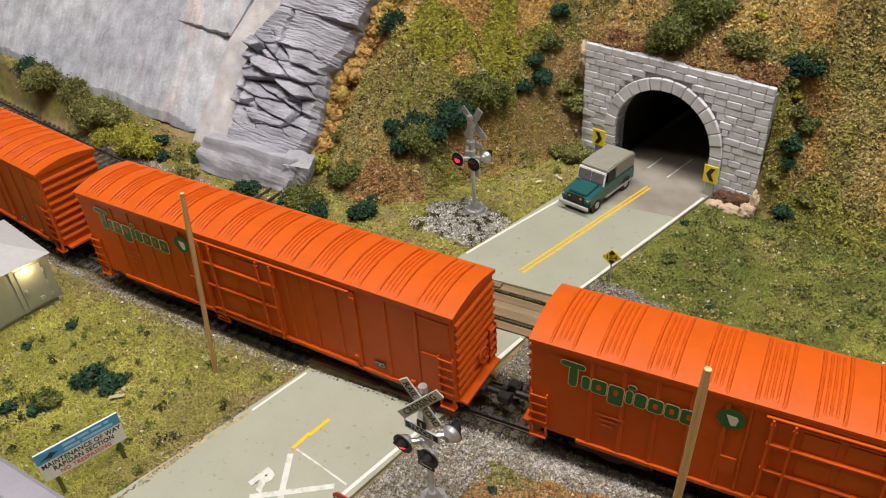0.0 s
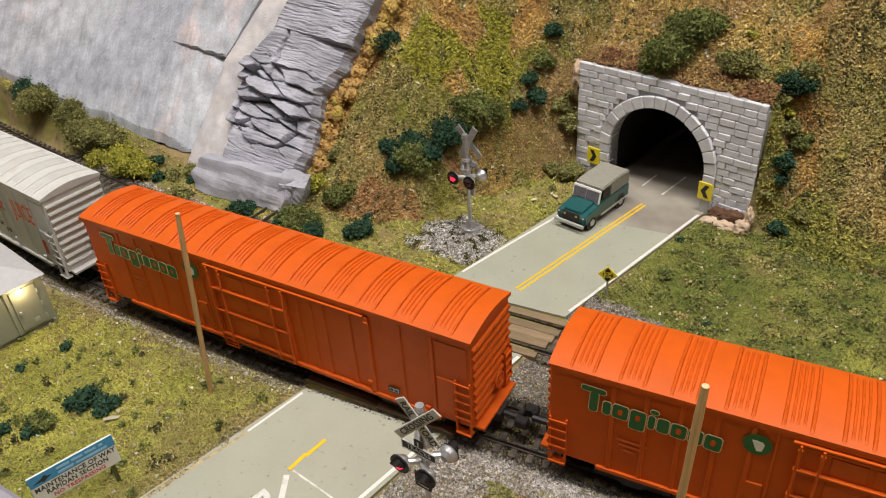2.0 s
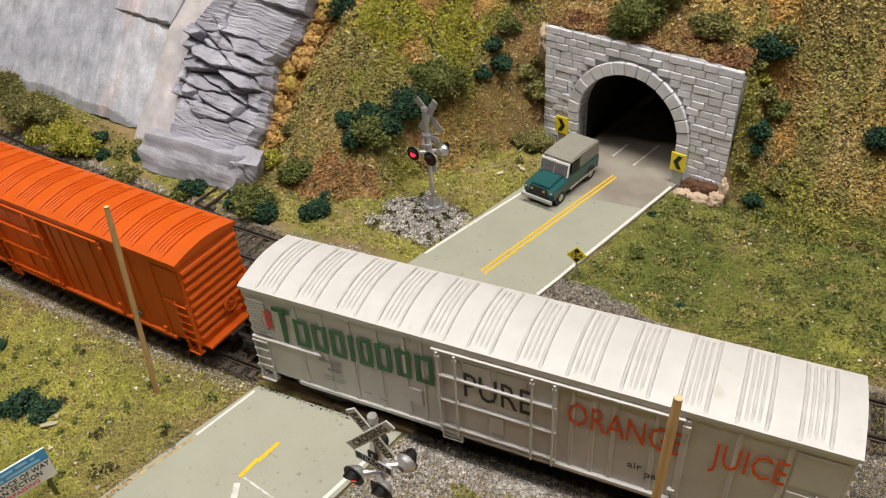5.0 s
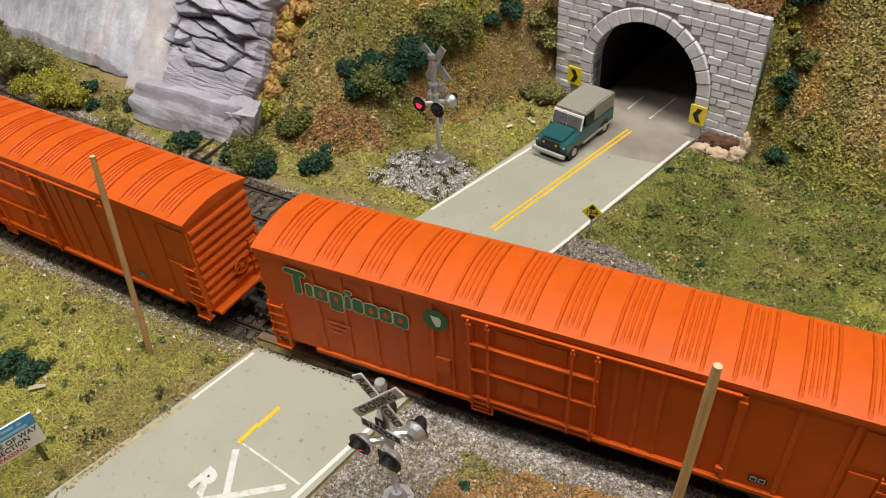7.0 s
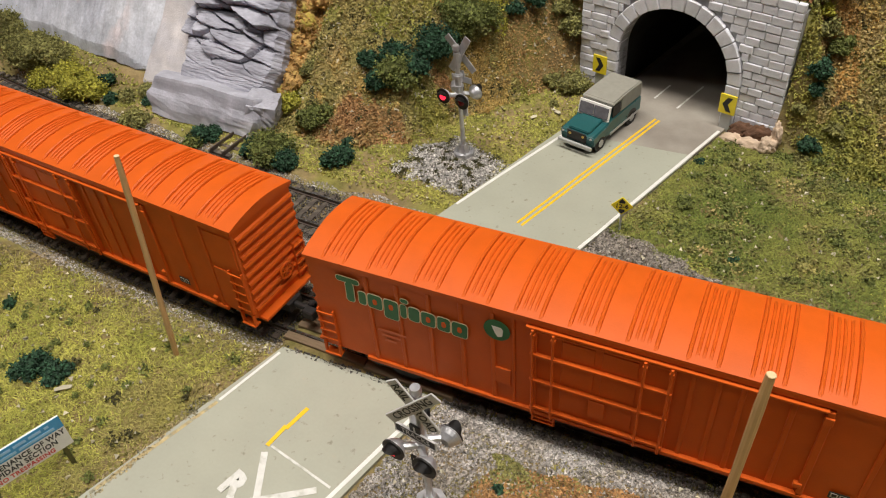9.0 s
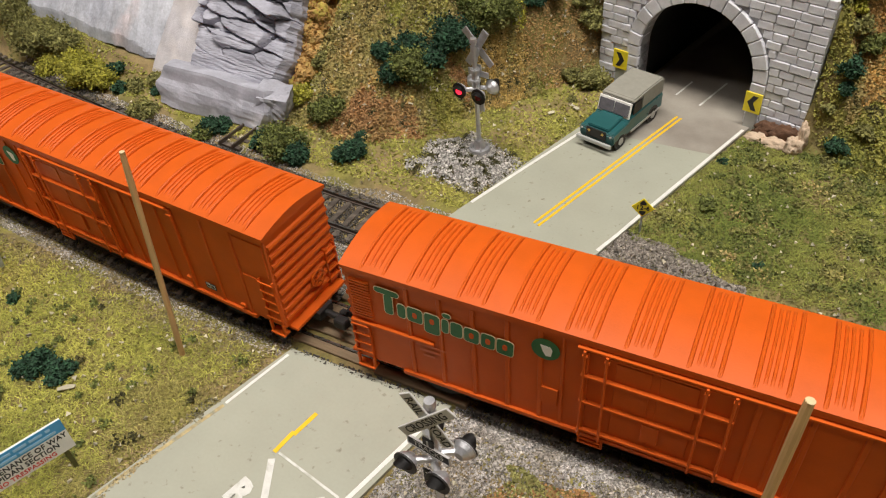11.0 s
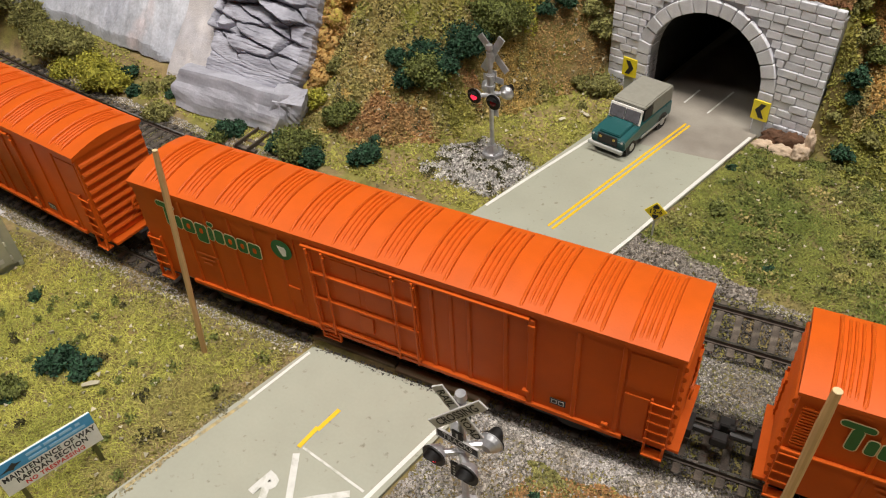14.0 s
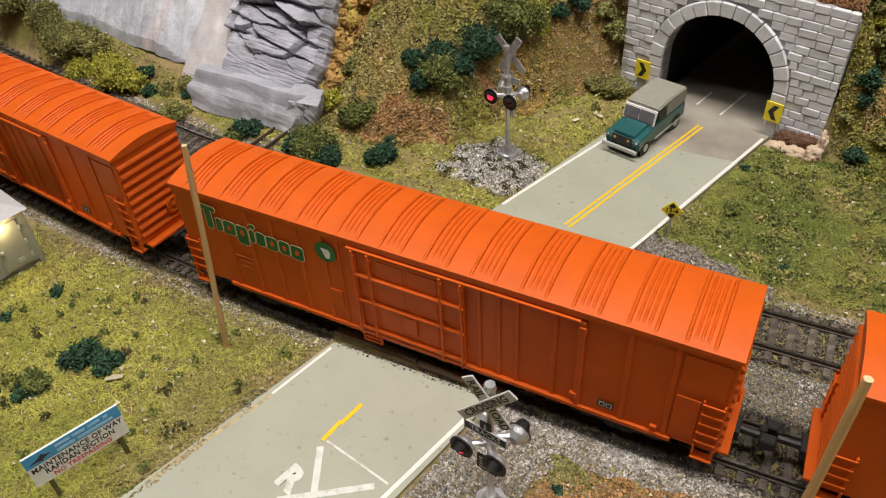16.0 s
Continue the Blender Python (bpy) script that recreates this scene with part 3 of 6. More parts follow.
def side_parts(car, paint, flip, look_of):
    """All that sits on one long side; flip turns it to the other side."""
    turn = mm(0, 0, 0, 0, 0, 180) if flip else Matrix.Identity(4)

    def put(name, bm, mat, parent=None, label="", at=None):
        ob = part(name, bm, mat, parent or car, label)
        if parent is None:
            ob.matrix_basis = turn @ (at if at is not None else Matrix.Identity(4))
        elif at is not None:
            ob.matrix_basis = at
        return ob

    Y = -14.9
    put("side_sill", slab(-80, 84, Y - 1.0, Y + 0.4, 9.4, 11.0), paint)
    put("eave_rail", slab(-96.8, 96.8, Y - 0.75, Y + 0.4, 48.6, 49.9), paint)
    put("door_rail", slab(-24, 54, Y - 1.6, Y, 47.4, 48.2), paint)
    put("door_rail", slab(-22, 54, Y - 1.5, Y, 10.6, 11.8), paint)
    rib = finish("side_rib", slab(-0.75, 0.75, Y - 0.55, Y + 0.3, 11.0, 48.6, 0.25), paint)
    thin = finish("side_rib", slab(-0.45, 0.45, Y - 0.45, Y + 0.3, 11.0, 48.6, 0.15), paint)
    for x in (-76, -65.5, -55, -44.5, -34.5, -28.0):
        put("side_rib", rib if x < -34 else thin, paint, at=mm(x, 0, 0))
    for x in (22, 28.5, 34.5, 46.5, 68.5, 81.5):
        put("side_rib", rib, paint, at=mm(x, 0, 0))
    put("plug_door_edge", slab(53.6, 55.6, Y - 0.9, Y + 0.3, 11.2, 47.6, 0.25), paint)
    door = put("sliding_door", slab(-21.5, 17.5, Y - 0.7, Y + 0.3, 11.6, 47.2, 0.2), paint)
    for x in (-21.8, -15.8, 9.6, 16.6):
        bm = bmesh.new()
        rod(bm, (x, Y - 1.9, 10.6), (x, Y - 1.9, 47.6), 0.42, 8)
        for z in (13.5, 26.5, 37.5, 45.5):
            box(bm, x - 0.7, x + 0.7, Y - 2.2, Y - 0.6, z - 0.5, z + 0.5, 0.1)
        put("lock_rod", bm, paint, door)
    for z in (37.4, 26.2, 13.6):
        put("door_bar", slab(-21.5, 17.5, Y - 2.0, Y - 0.5, z - 0.5, z + 0.5, 0.15), paint, door)
    for x0, x1, z0, z1 in ((-13.5, -4, 38.6, 45.5), (-2, 8, 38.6, 45.5), (-13.5, -4, 27.5, 36), (-2, 8, 27.5, 36), (-13.5, -3.5, 15.2, 24.6), (-2.5, 8, 15.2, 24.6)):
        put("door_panel", slab(x0, x1, Y - 0.95, Y - 0.4, z0, z1, 0.2), paint, door)
    put("handle_plate", slab(-4.6, 0.2, Y - 1.8, Y - 0.5, 17.5, 25.2, 0.2), paint, door)
    for x0, x1 in ((-21.5, -20.7), (16.7, 17.5)):
        put("door_stile", slab(x0, x1, Y - 1.5, Y - 0.4, 11.8, 47.0, 0.12), paint, door)
    for z0, z1 in ((12.0, 12.9), (46.2, 47.1)):
        put("door_stile", slab(-20.6, 16.6, Y - 1.4, Y - 0.4, z0, z1, 0.12), paint, door)
    step = bmesh.new()
    for z in (6.6, 8.4, 10.2):
        box(step, -22, -14.5, Y - 1.6, Y - 0.6, z, z + 0.6, 0.1)
    for x in (-22, -15.2):
        box(step, x, x + 0.7, Y - 1.5, Y - 0.7, 6.6, 11.2, 0.1)
    put("door_step", step, paint)
    # ladders at the ends, with their stirrup steps
    for x0, x1, zs in ((90.4, 96.6, (14.5, 18.5, 22.6, 26.7, 30.8)), (-96.8, -90.6, (14.5, 18.5, 22.6, 26.7))):
        lad = bmesh.new()
        for z in zs:
            box(lad, x0, x1, Y - 1.5, Y - 1.0, z - 0.3, z + 0.3, 0.08)
            for x in (x0 + 0.2, x1 - 0.6):
                box(lad, x, x + 0.4, Y - 1.3, Y + 0.2, z - 0.25, z + 0.25)
        for x in (x0, x1 - 0.5):
            box(lad, x, x + 0.5, Y - 1.0, Y + 0.2, zs[0] - 2, zs[-1] + 1)
        put("ladder", lad, paint)
        stp = bmesh.new()
        for x in (x0, x1 - 0.6):
            box(stp, x, x + 0.7, Y - 1.2, Y - 0.2, 7.0, 12)
        box(stp, x0, x1, Y - 1.7, Y + 1.5, 6.6, 7.4, 0.1)
        put("stirrup_step", stp, paint)
    put("access_panel", slab(83, 90, Y - 0.5, Y + 0.2, 13, 30.5, 0.15), paint)
    put("access_panel", slab(83, 95.5, Y - 0.35, Y + 0.2, 33, 47, 0.15), paint)
    put("vent_hatch", slab(-34, -29, Y - 0.55, Y + 0.2, 18.5, 25.5, 0.15), paint)
    put("lock_box", slab(53.4, 55.8, Y - 1.3, Y, 42.5, 45.5, 0.2), paint)
    put("lock_box", slab(52.4, 54.6, Y - 1.4, Y, 14.5, 16.5, 0.2), paint)
    put("lock_box", slab(77.5, 79.6, Y - 1.1, Y, 12.5, 14.0, 0.2), paint)
    flat = turn @ mm(0, Y - 0.62, 0, 90, 0, 0)
    if look_of != "white":
        tilt = mm(-85.5, 36.4, 0) @ Matrix.Rotation(radians(-2.6), 4, "Z") @ Matrix.Diagonal((0.845, 0.92, 1, 1))
        for x0, x1, y0, y1 in SCRIPT:
            ob = put("mark_outline", tablet(x0 - 0.35, x1 + 0.35, y0 - 0.35, y1 + 0.35, -0.04, 0.04, round_=1.4), CREAM_INK)
            ob.matrix_basis = flat @ tilt
            ob = put("mark_slab", tablet(x0, x1, y0, y1, -0.04, 0.1, round_=1.2), GREEN_INK)
            ob.matrix_basis = flat @ tilt
            if x1 - x0 > 4.5 and y1 < 7:
                cx, cy = (x0 + x1) / 2, 3.0
                ob = put("mark_eye", tablet(cx - 0.9, cx + 0.9, cy - 1.3, cy + 1.3, 0.0, 0.16, round_=0.8), paint)
                ob.matrix_basis = flat @ tilt
        bm = bmesh.new()
        bmesh.ops.create_cone(bm, cap_ends=True, segments=28, radius1=4.1, radius2=4.1, depth=0.14)
        ob = put("round_badge", bm, GREEN_INK, label="round green badge with a pale patch")
        ob.matrix_basis = flat @ mm(-33, 42, 0)
        bm = bmesh.new()
        prism(bm, [(-1.6, 1.6), (-0.6, -1.2), (0.2, -2.6), (1.6, -2.2), (2.0, 0.4), (1.4, 1.4)], 0.05, 0.12)
        ob = put("badge_patch", bm, WHITE_INK)
        ob.matrix_basis = flat @ mm(-33, 42, 0)
        for j in range(3):
            bm = bmesh.new()
            box(bm, -74 + j, -64 - 2 * j, 26 - 2.2 * j, 26.9 - 2.2 * j, -0.03, 0.03)
            ob = put("marking_bar", bm, FADED)
            ob.matrix_basis = flat
        bm = bmesh.new()
        box(bm, 61.3, 66.3, 14.2, 17.0, -0.04, 0.05)
        ob = put("data_placard", bm, BLACK_INK)
        ob.matrix_basis = flat
        bm = bmesh.new()
        box(bm, 61.8, 63.6, 14.7, 16.5, 0.0, 0.09), box(bm, 64.0, 65.8, 14.7, 16.5, 0.0, 0.09)
        ob = put("placard_frame", bm, SIGN_GREY)
        ob.matrix_basis = flat
        bm = bmesh.new()
        box(bm, 62.1, 63.3, 15.0, 16.2, 0.05, 0.12), box(bm, 64.3, 65.5, 15.0, 16.2, 0.05, 0.12)
        ob = put("placard_field", bm, BLACK_INK)
        ob.matrix_basis = flat
    else:
        for x0, x1 in BLOCK:
            bm = bmesh.new()
            if x1 - x0 < 2:
                box(bm, x0, x1, 0, 12.2, -0.04, 0.1)
            else:
                for q in ((x0, x0 + 1.6, 0, 12.2), (x1 - 1.6, x1, 0, 12.2), (x0 + 1.6, x1 - 1.6, 10.6, 12.2), (x0 + 1.6, x1 - 1.6, 0, 1.6)):
                    box(bm, *q, -0.04, 0.1)
            ob = put("mark_frame", bm, GREEN_INK)
            ob.matrix_basis = flat @ mm(-84.5, 30.2, 0)
        bm = bmesh.new()
        box(bm, 2.1, 3.9, -0.6, 13.4, -0.04, 0.1), box(bm, -0.6, 6.8, 13.4, 15.2, -0.04, 0.1)
        ob = put("mark_slab", bm, GREEN_INK)
        ob.matrix_basis = flat @ mm(-84.5, 30.2, 0)
        for word, x, z, size, mat, st in (("PURE", -2, 35.2, 15.5, BLACK_INK, 0.66), ("ORANGE", 37.5, 36.0, 14.0, ORANGE_INK, 0.60), ("JUICE", 72.5, 36.6, 14.0, ORANGE_INK, 0.58), ("air", 42, 21.5, 4.2, BLACK_INK, 1.0), ("pak", 48, 19.2, 4.2, BLACK_INK, 1.0)):
            ob = put("lettering", lettering(word, size, mat, "lettering", 0.06, st), None, label="painted word on the car side")
            ob.matrix_basis = flat @ mm(x, z, 0.55 if word == "PURE" else 0)
        bm = bmesh.new()
        prism(bm, [(-1.7, -4), (1.7, -4), (1.4, 1), (2.0, 3.2), (0, 4.4), (-1.8, 3.0)], 0, 0.08)
        for x in (-84, 84):
            ob = put("painted_panel", bm.copy() if x < 0 else bm, RED_INK, label="small red and green painted patch")
            ob.matrix_basis = flat @ (mm(-88, 38.5, 0) if x < 0 else mm(84, 21, 0))
        for j, (x0, x1, z) in enumerate(((-69, -60, 25.5), (-66, -60.5, 21.8), (-68, -59, 18.5), (-68, -60, 16.8), (-52, -49, 16), (-46, -43, 15))):
            bm = bmesh.new()
            box(bm, x0, x1, z, z + (1.1 if j < 2 else 0.35), -0.04, 0.05)
            ob = put("marking_bar", bm, GREY_INK)
            ob.matrix_basis = flat
    if look_of in ("grille", "white"):
        for j in range(14):
            z = 30.5 + j * 1.15
            put("grille_slat", slab(-95.4, -88.6, Y - 0.75, Y + 0.1, z, z + 0.55, 0.0), paint)
        put("belt_bar", slab(-96.8, -68, Y - 1.2, Y, 27.4, 28.6, 0.2), paint)


def wheelset():
    bm = bmesh.new()
    rod(bm, (0, -9, 0), (0, 9, 0), 1.0, 8)
    for s in (-1, 1):
        rod(bm, (0, s * 7.6, 0), (0, s * 8.9, 0), 4.75, 20)
        rod(bm, (0, s * 7.0, 0), (0, s * 7.6, 0), 5.3, 20)
    for k in range(4):
        box(bm, -3.0, -2.2, -9.0, -8.85, -0.5, 0.5, 0, Matrix.Rotation(k * math.pi / 2, 4, "Y"))
    return bm


WHEELS = []


def boxcar(paint, look_of, label):
    car = thing("boxcar", mm(0, 0, 0), label, "boxcar", "train cars")
    part("body", slab(-97, 97, -14.9, 14.9, 10, 51.4, 0.4), paint, car)
    part("roof", arc_strip(-97.6, 97.6, 0.0, 15.8, 32), paint, car, smooth=False)
    seam = finish("roof_rib", roof_rib(0.65, 1.0, 15.4), paint)
    fine = finish("roof_rib", roof_rib(0.5, 0.65, 14.2), paint)
    for i in range(12):
        x = -86.5 + i * 15.7
        for dx, me in ((-3.9, seam), (-1.9, fine), (-0.3, fine), (1.4, fine), (3.6, seam)):
            part("roof_rib", me, None, car, at=mm(x + dx, 0, 0))
    for flip in (False, True):
        side_parts(car, paint, flip, look_of)
    for s in (-1, 1):
        for j in range(9):
            z = 14.0 + j * 4.0
            bm = bmesh.new()
            verts = rod(bm, (s * 97.0, -14.2, z), (s * 97.0, 14.2, z), 1.15, 8)
            part("end_corrugation", bm, paint, car)
        part("end_sill", slab(min(s * 96, s * 100.5), max(s * 96, s * 100.5), -13.5, 13.5, 9.0, 10.2), paint, car)
        bm = bmesh.new()
        for z in (14, 18, 22, 26):
            box(bm, min(s * 98, s * 98.9), max(s * 98, s * 98.9), 8.5, 14, z - 0.3, z + 0.3)
        for y in (8.5, 13.5):
            box(bm, min(s * 97, s * 98.6), max(s * 97, s * 98.6), y, y + 0.5, 12, 28)
        part("end_ladder", bm, paint, car)
        part("coupler_pocket", slab(min(s * 92, s * 102), max(s * 92, s * 102), -3.6, 3.6, 5.2, 9.0), BLACK, car)
        bm = bmesh.new()
        rod(bm, (s * 101, 0, 7), (s * 108.5, 0, 7), 1.3, 8)
        box(bm, min(s * 107.5, s * 112.5), max(s * 107.5, s * 112.5), -2.4 * s - 1.2, -2.4 * s + 2.6, 5.2, 9.0, 0.5)
        box(bm, min(s * 107, s * 109.5), max(s * 107, s * 109.5), 0.5, 3.2, 5.2, 9.0, 0.5)
        rod(bm, (s * 108.5, 1.5, 5.2), (s * 107, 5, 2.8), 0.35, 6)
        part("coupler", bm, BLACK, car)
    bm = bmesh.new()
    ring(bm, 0, 0, 3.4, 2.7, -0.3, 0.3)
    for k in range(3):
        box(bm, -3, 3, -0.25, 0.25, -0.2, 0.2, 0, Matrix.Rotation(k * math.pi / 3, 4, "Z"))
    rod(bm, (0, 0, -1.5), (0, 0, 0.5), 0.8, 8)
    part("brake_wheel", bm, BLACK if look_of == "white" else paint, car, at=mm(99.0, 2.5, 20.5, 90, 0, 90))
    part("underframe", slab(-94, 94, -9.5, 9.5, 5.6, 10.2), BLACK, car)
    part("brake_tank", slab(-25, 10, -12.5, -5, 3.6, 8.5, 1.0), BLACK, car)
    for s in (-1, 1):
        truck = part("truck", slab(s * 68 - 3, s * 68 + 3, -10.5, 10.5, 3.6, 6.2), BLACK, car)
        for y in (-11.4, 11.4):
            bm = bmesh.new()
            prism(bm, [(-13.5, 4), (-11.5, 6.4), (-5, 7.2), (5, 7.2), (11.5, 6.4), (13.5, 4), (11, 3.2), (6, 4), (3, 1.8), (-3, 1.8), (-6, 4), (-11, 3.2)], -0.9, 0.9, Matrix.Rotation(radians(90), 4, "X"))
            part("side_frame", bm, BLACK, truck, at=mm(s * 68, y, 0))
        for d in (-9.8, 9.8):
            WHEELS.append(part("wheelset", wheelset(), STEEL, car, "steel wheels on an axle", at=mm(s * 68 + d, 0, 4.75)))
    return car


CARS = {}
CARS[0] = boxcar(ORANGE, "plain", "bright orange refrigerator boxcar with green word mark")
CARS[5] = boxcar(ORANGE, "grille", "bright orange refrigerator boxcar with louvred end grille")
CARS[2] = boxcar(WHITE_CAR, "white", "dirty white refrigerator boxcar with coloured lettering")
for k in (-1, 1, 3, 4, 7, 8, 9, 10):
    CARS[k] = copy_thing(CARS[0], mm(0, 0, 0))
CARS[6] = copy_thing(CARS[5], mm(0, 0, 0))

# ---- rocks ----
def ridged(x, y, s, seed):
    return 1.0 - abs(noise.noise(Vector((x / s, y / s, seed)))) * 2.0


def rock_sheet(name, corner_of, nu, nv, bump, mat, label, thick=14.0, parent=None, drop=90.0):
    """A rock face over a leaning plane: corner_of gives plane coordinates, bump the relief off it."""
    lean = radians(50)
    up, out = Vector((0, math.cos(lean), math.sin(lean))), Vector((0, -math.sin(lean), math.cos(lean)))
    o = Vector((-229, 135, 25))
    verts, faces = [], []
    for side in (0, 1):
        for j in range(nv + 1):
            for i in range(nu + 1):
                s, w = corner_of(i / nu, j / nv)
                edge = min(i, nu - i, j * 4, 99) / nu
                d = bump(s, w) - max(0.0, 0.05 - edge) * drop if side == 0 else -thick
                p = o + Vector((1, 0, 0)) * s + up * w + out * d
                verts.append((p.x, p.y, p.z))
    m = (nu + 1) * (nv + 1)
    for j in range(nv):
        for i in range(nu):
            a = j * (nu + 1) + i
            faces.append((a, a + 1, a + nu + 2, a + nu + 1))
    rim = [i for i in range(nu + 1)] + [j * (nu + 1) + nu for j in range(1, nv + 1)] + [nv * (nu + 1) + i for i in range(nu - 1, -1, -1)] + [j * (nu + 1) for j in range(nv - 1, 0, -1)]
    for a, b in zip(rim, rim[1:] + rim[:1]):
        faces.append((a, m + a, m + b, b))
    return part(name, cloud(name, verts, faces, mat), None, parent, label)


def line_of(*pts):
    """A broken line through (at, value) pairs."""
    at, value = [p[0] for p in pts], [p[1] for p in pts]
    return lambda q: float(np.interp(q, at, value))


slab_foot = line_of(*zip(SLAB_AT, SLAB_UP))
slab_end = line_of((-20, -5.5), (43, 2), (82, 17), (150, 43))
crag_left = line_of((-22, 24), (-7, 22), (6.5, 20), (27, 19.5), (39, 17), (62, 38), (80, 42), (150, 58))
crag_right = line_of((-22, 78), (-4.5, 83), (6.6, 81.5), (18, 82), (28, 80.5), (40, 89), (55, 93), (84, 100), (150, 116))


def slab_grain(s, w):
    """Long pressed streaks down the slope and small pits."""
    d = 0.32 * noise.noise(Vector((s / 2.2 + w / 26, w / 34, 4))) + 0.2 * noise.noise(Vector((s / 1.1, w / 12, 14)))
    return d - 0.9 * max(0.0, noise.noise(Vector((s / 4, w / 5, 11))) - 0.42) - 0.5 * max(0.0, noise.noise(Vector((s / 1.7, w / 2.0, 21))) - 0.45)


def slab_corner(u, v):
    s0 = -330 + 325 * u
    base = slab_foot(s0) + 2.2 * noise.noise(Vector((s0 / 24, 3, 1))) + 1.3 * noise.noise(Vector((s0 / 6, 3, 1))) + 0.8 * noise.noise(Vector((s0 / 2.3, 3, 1)))
    w = base + v * (150 - base)
    return -330 + u * (slab_end(w) + 330), w


def slab_bump(s, w):
    d = 2.0 * noise.noise(Vector((s / 55, w / 80, 2))) + slab_grain(s, w)
    # a long shallow joint runs down the slab
    return d - 1.1 * math.exp(-((s + 118 - 0.35 * w + 2 * noise.noise(Vector((w / 14, 1, 5)))) / 1.2) ** 2)


def upper_corner(u, v):
    s0 = -56 + 60 * u
    low = 47.8 - 0.095 * (s0 + 47) + 1.3 * noise.noise(Vector((s0 / 9, 7, 1))) + 0.5 * noise.noise(Vector((s0 / 2.5, 7, 1)))
    w = low + v * (150 - low)
    return -56 + u * (slab_end(w) - 1.0 + 56), w


def upper_bump(s, w):
    k = max(0.0, min(1.0, (s + 56) / 30))
    return slab_bump(s, w) - 0.9 + 3.4 * k * k * (3 - 2 * k)


rock_face = thing("rock_face", mm(0, 0, 0), "smooth grey painted rock slabs leaning on the hillside", "rock")
rock_sheet("lower_slab", slab_corner, 300, 110, slab_bump, ROCK, "broad streaked grey slab", parent=rock_face, drop=60)
rock_sheet("upper_slab", upper_corner, 70, 100, upper_bump, ROCK, "raised grey slab over a crack", 5.0, rock_face, 25)
STRIP = material("pale_plaster_strip", (0.60, 0.565, 0.56), 0.85, vary=0.12, scale=120, bump=0.5, second=(0.50, 0.48, 0.50), mix_scale=70)


def strip_corner(u, v):
    w = -27 + v * 177
    a, b = slab_end(w) - 1.5, crag_left(w) + 6
    return a + (b - a) * u, w


rock_sheet("plaster_strip", strip_corner, 24, 90, lambda s, w: -1.0 + 1.6 * noise.noise(Vector((s / 9, w / 16, 6))) + 0.3 * noise.noise(Vector((s / 3, w / 6, 6))), STRIP, "pale smooth plaster joint between the slabs and the crag", 12.0, rock_face, 10)


def crag_top(s):
    return 62 - 0.112 * (s - 39)


def crag_corner(u, v):
    """Narrow craggy face beside the slab, up to the striped block."""
    s0 = 24 + 60 * u
    w = -23 + v * (crag_top(s0) + 23)
    left = crag_left(w) + 1.6 * noise.noise(Vector((w / 7, 1, 7)))
    right = crag_right(w) + 2.2 * noise.noise(Vector((w / 6, 2, 7))) + 0.8 * noise.noise(Vector((w / 2, 2, 7)))
    return left + (right - left) * u, w


def strata(s, w, seed):
    q = w + 0.115 * s + 1.2 * noise.noise(Vector((s / 12, w / 9, seed)))
    d = 0.55 * noise.noise(Vector((s / 17, q / 1.1, seed))) + 0.3 * noise.noise(Vector((s / 7, q / 0.55, seed + 3)))
    return d - 2.0 * max(0.0, noise.noise(Vector((s / 15, q / 1.7, seed + 9))) - 0.30)


def crag_bump(s, w):
    wx, wy = 2.0 * noise.noise(Vector((s / 9, w / 9, 31))), 1.0 * noise.noise(Vector((s / 8, w / 8, 37)))
    p = Vector(((s + wx + 0.45 * w) / 23.0, (w + wy + 0.16 * s) / 8.0, 2.5))
    dist, cells = noise.voronoi(p)
    rnd, tilt = noise.noise(cells[0] * 3.71), noise.noise(cells[0] * 5.3 + Vector((9, 4, 1)))
    f = dist[1] - dist[0]
    keep = max(0.0, min(1.0, (w + 14) / 12)) * max(0.0, min(1.0, (46 - w - 0.25 * (s - 50)) / 10)) * max(0.1, min(1.0, (84 - s) / 12))
    face = 6.0 * rnd + 7.0 * tilt * (p.y - cells[0].y) - 3.0 * (p.y - cells[0].y)
    block = keep * (face - 5.0 * math.exp(-(f / 0.055) ** 2) * max(0.0, 0.7 + noise.noise(Vector((s / 9, w / 9, 3))) * 1.5) + 0.9 * noise.noise(Vector((s / 5, w / 3, 12))))
    rift = -3.0 * math.exp(-((s - 47 - 0.18 * (w - 40) - 1.8 * noise.noise(Vector((w / 5, 0, 2)))) / 0.9) ** 2) * max(0.0, min(1.0, (w - 24) / 8))
    arch = 10.5 - 4.0 * ((s - 50) / 34) ** 2
    return arch + block + rift + strata(s, w, 18.0) * (1.0 - 0.35 * keep)


def cap_corner(u, v):
    s0 = 39 + 55 * u
    low = crag_top(s0) + 0.6 + 0.5 * noise.noise(Vector((s0 / 6, 2, 1)))
    w = low + v * (150 - low)
    a, b = crag_left(w) + 0.6 * noise.noise(Vector((w / 6, 5, 7))), crag_right(w) + 1.2 * noise.noise(Vector((w / 6, 9, 7)))
    return a + (b - a) * u, w


crag = thing("crag", mm(0, 0, 0), "layered dark grey crag with deep horizontal cracks", "rock")
rock_sheet("broken_face", crag_corner, 120, 165, crag_bump, ROCK_DARK, "craggy face of cracked grey blocks", 22.0, crag)
rock_sheet("striped_block", cap_corner, 80, 130, lambda s, w: 11.5 - 2.0 * ((s - 66) / 30) ** 2 + 1.6 * strata(s, w, 42.0) + 1.2 * noise.noise(Vector((s / 25, w / 20, 8))), ROCK_DARK, "finely striped upper grey block", 22.0, crag, 50)


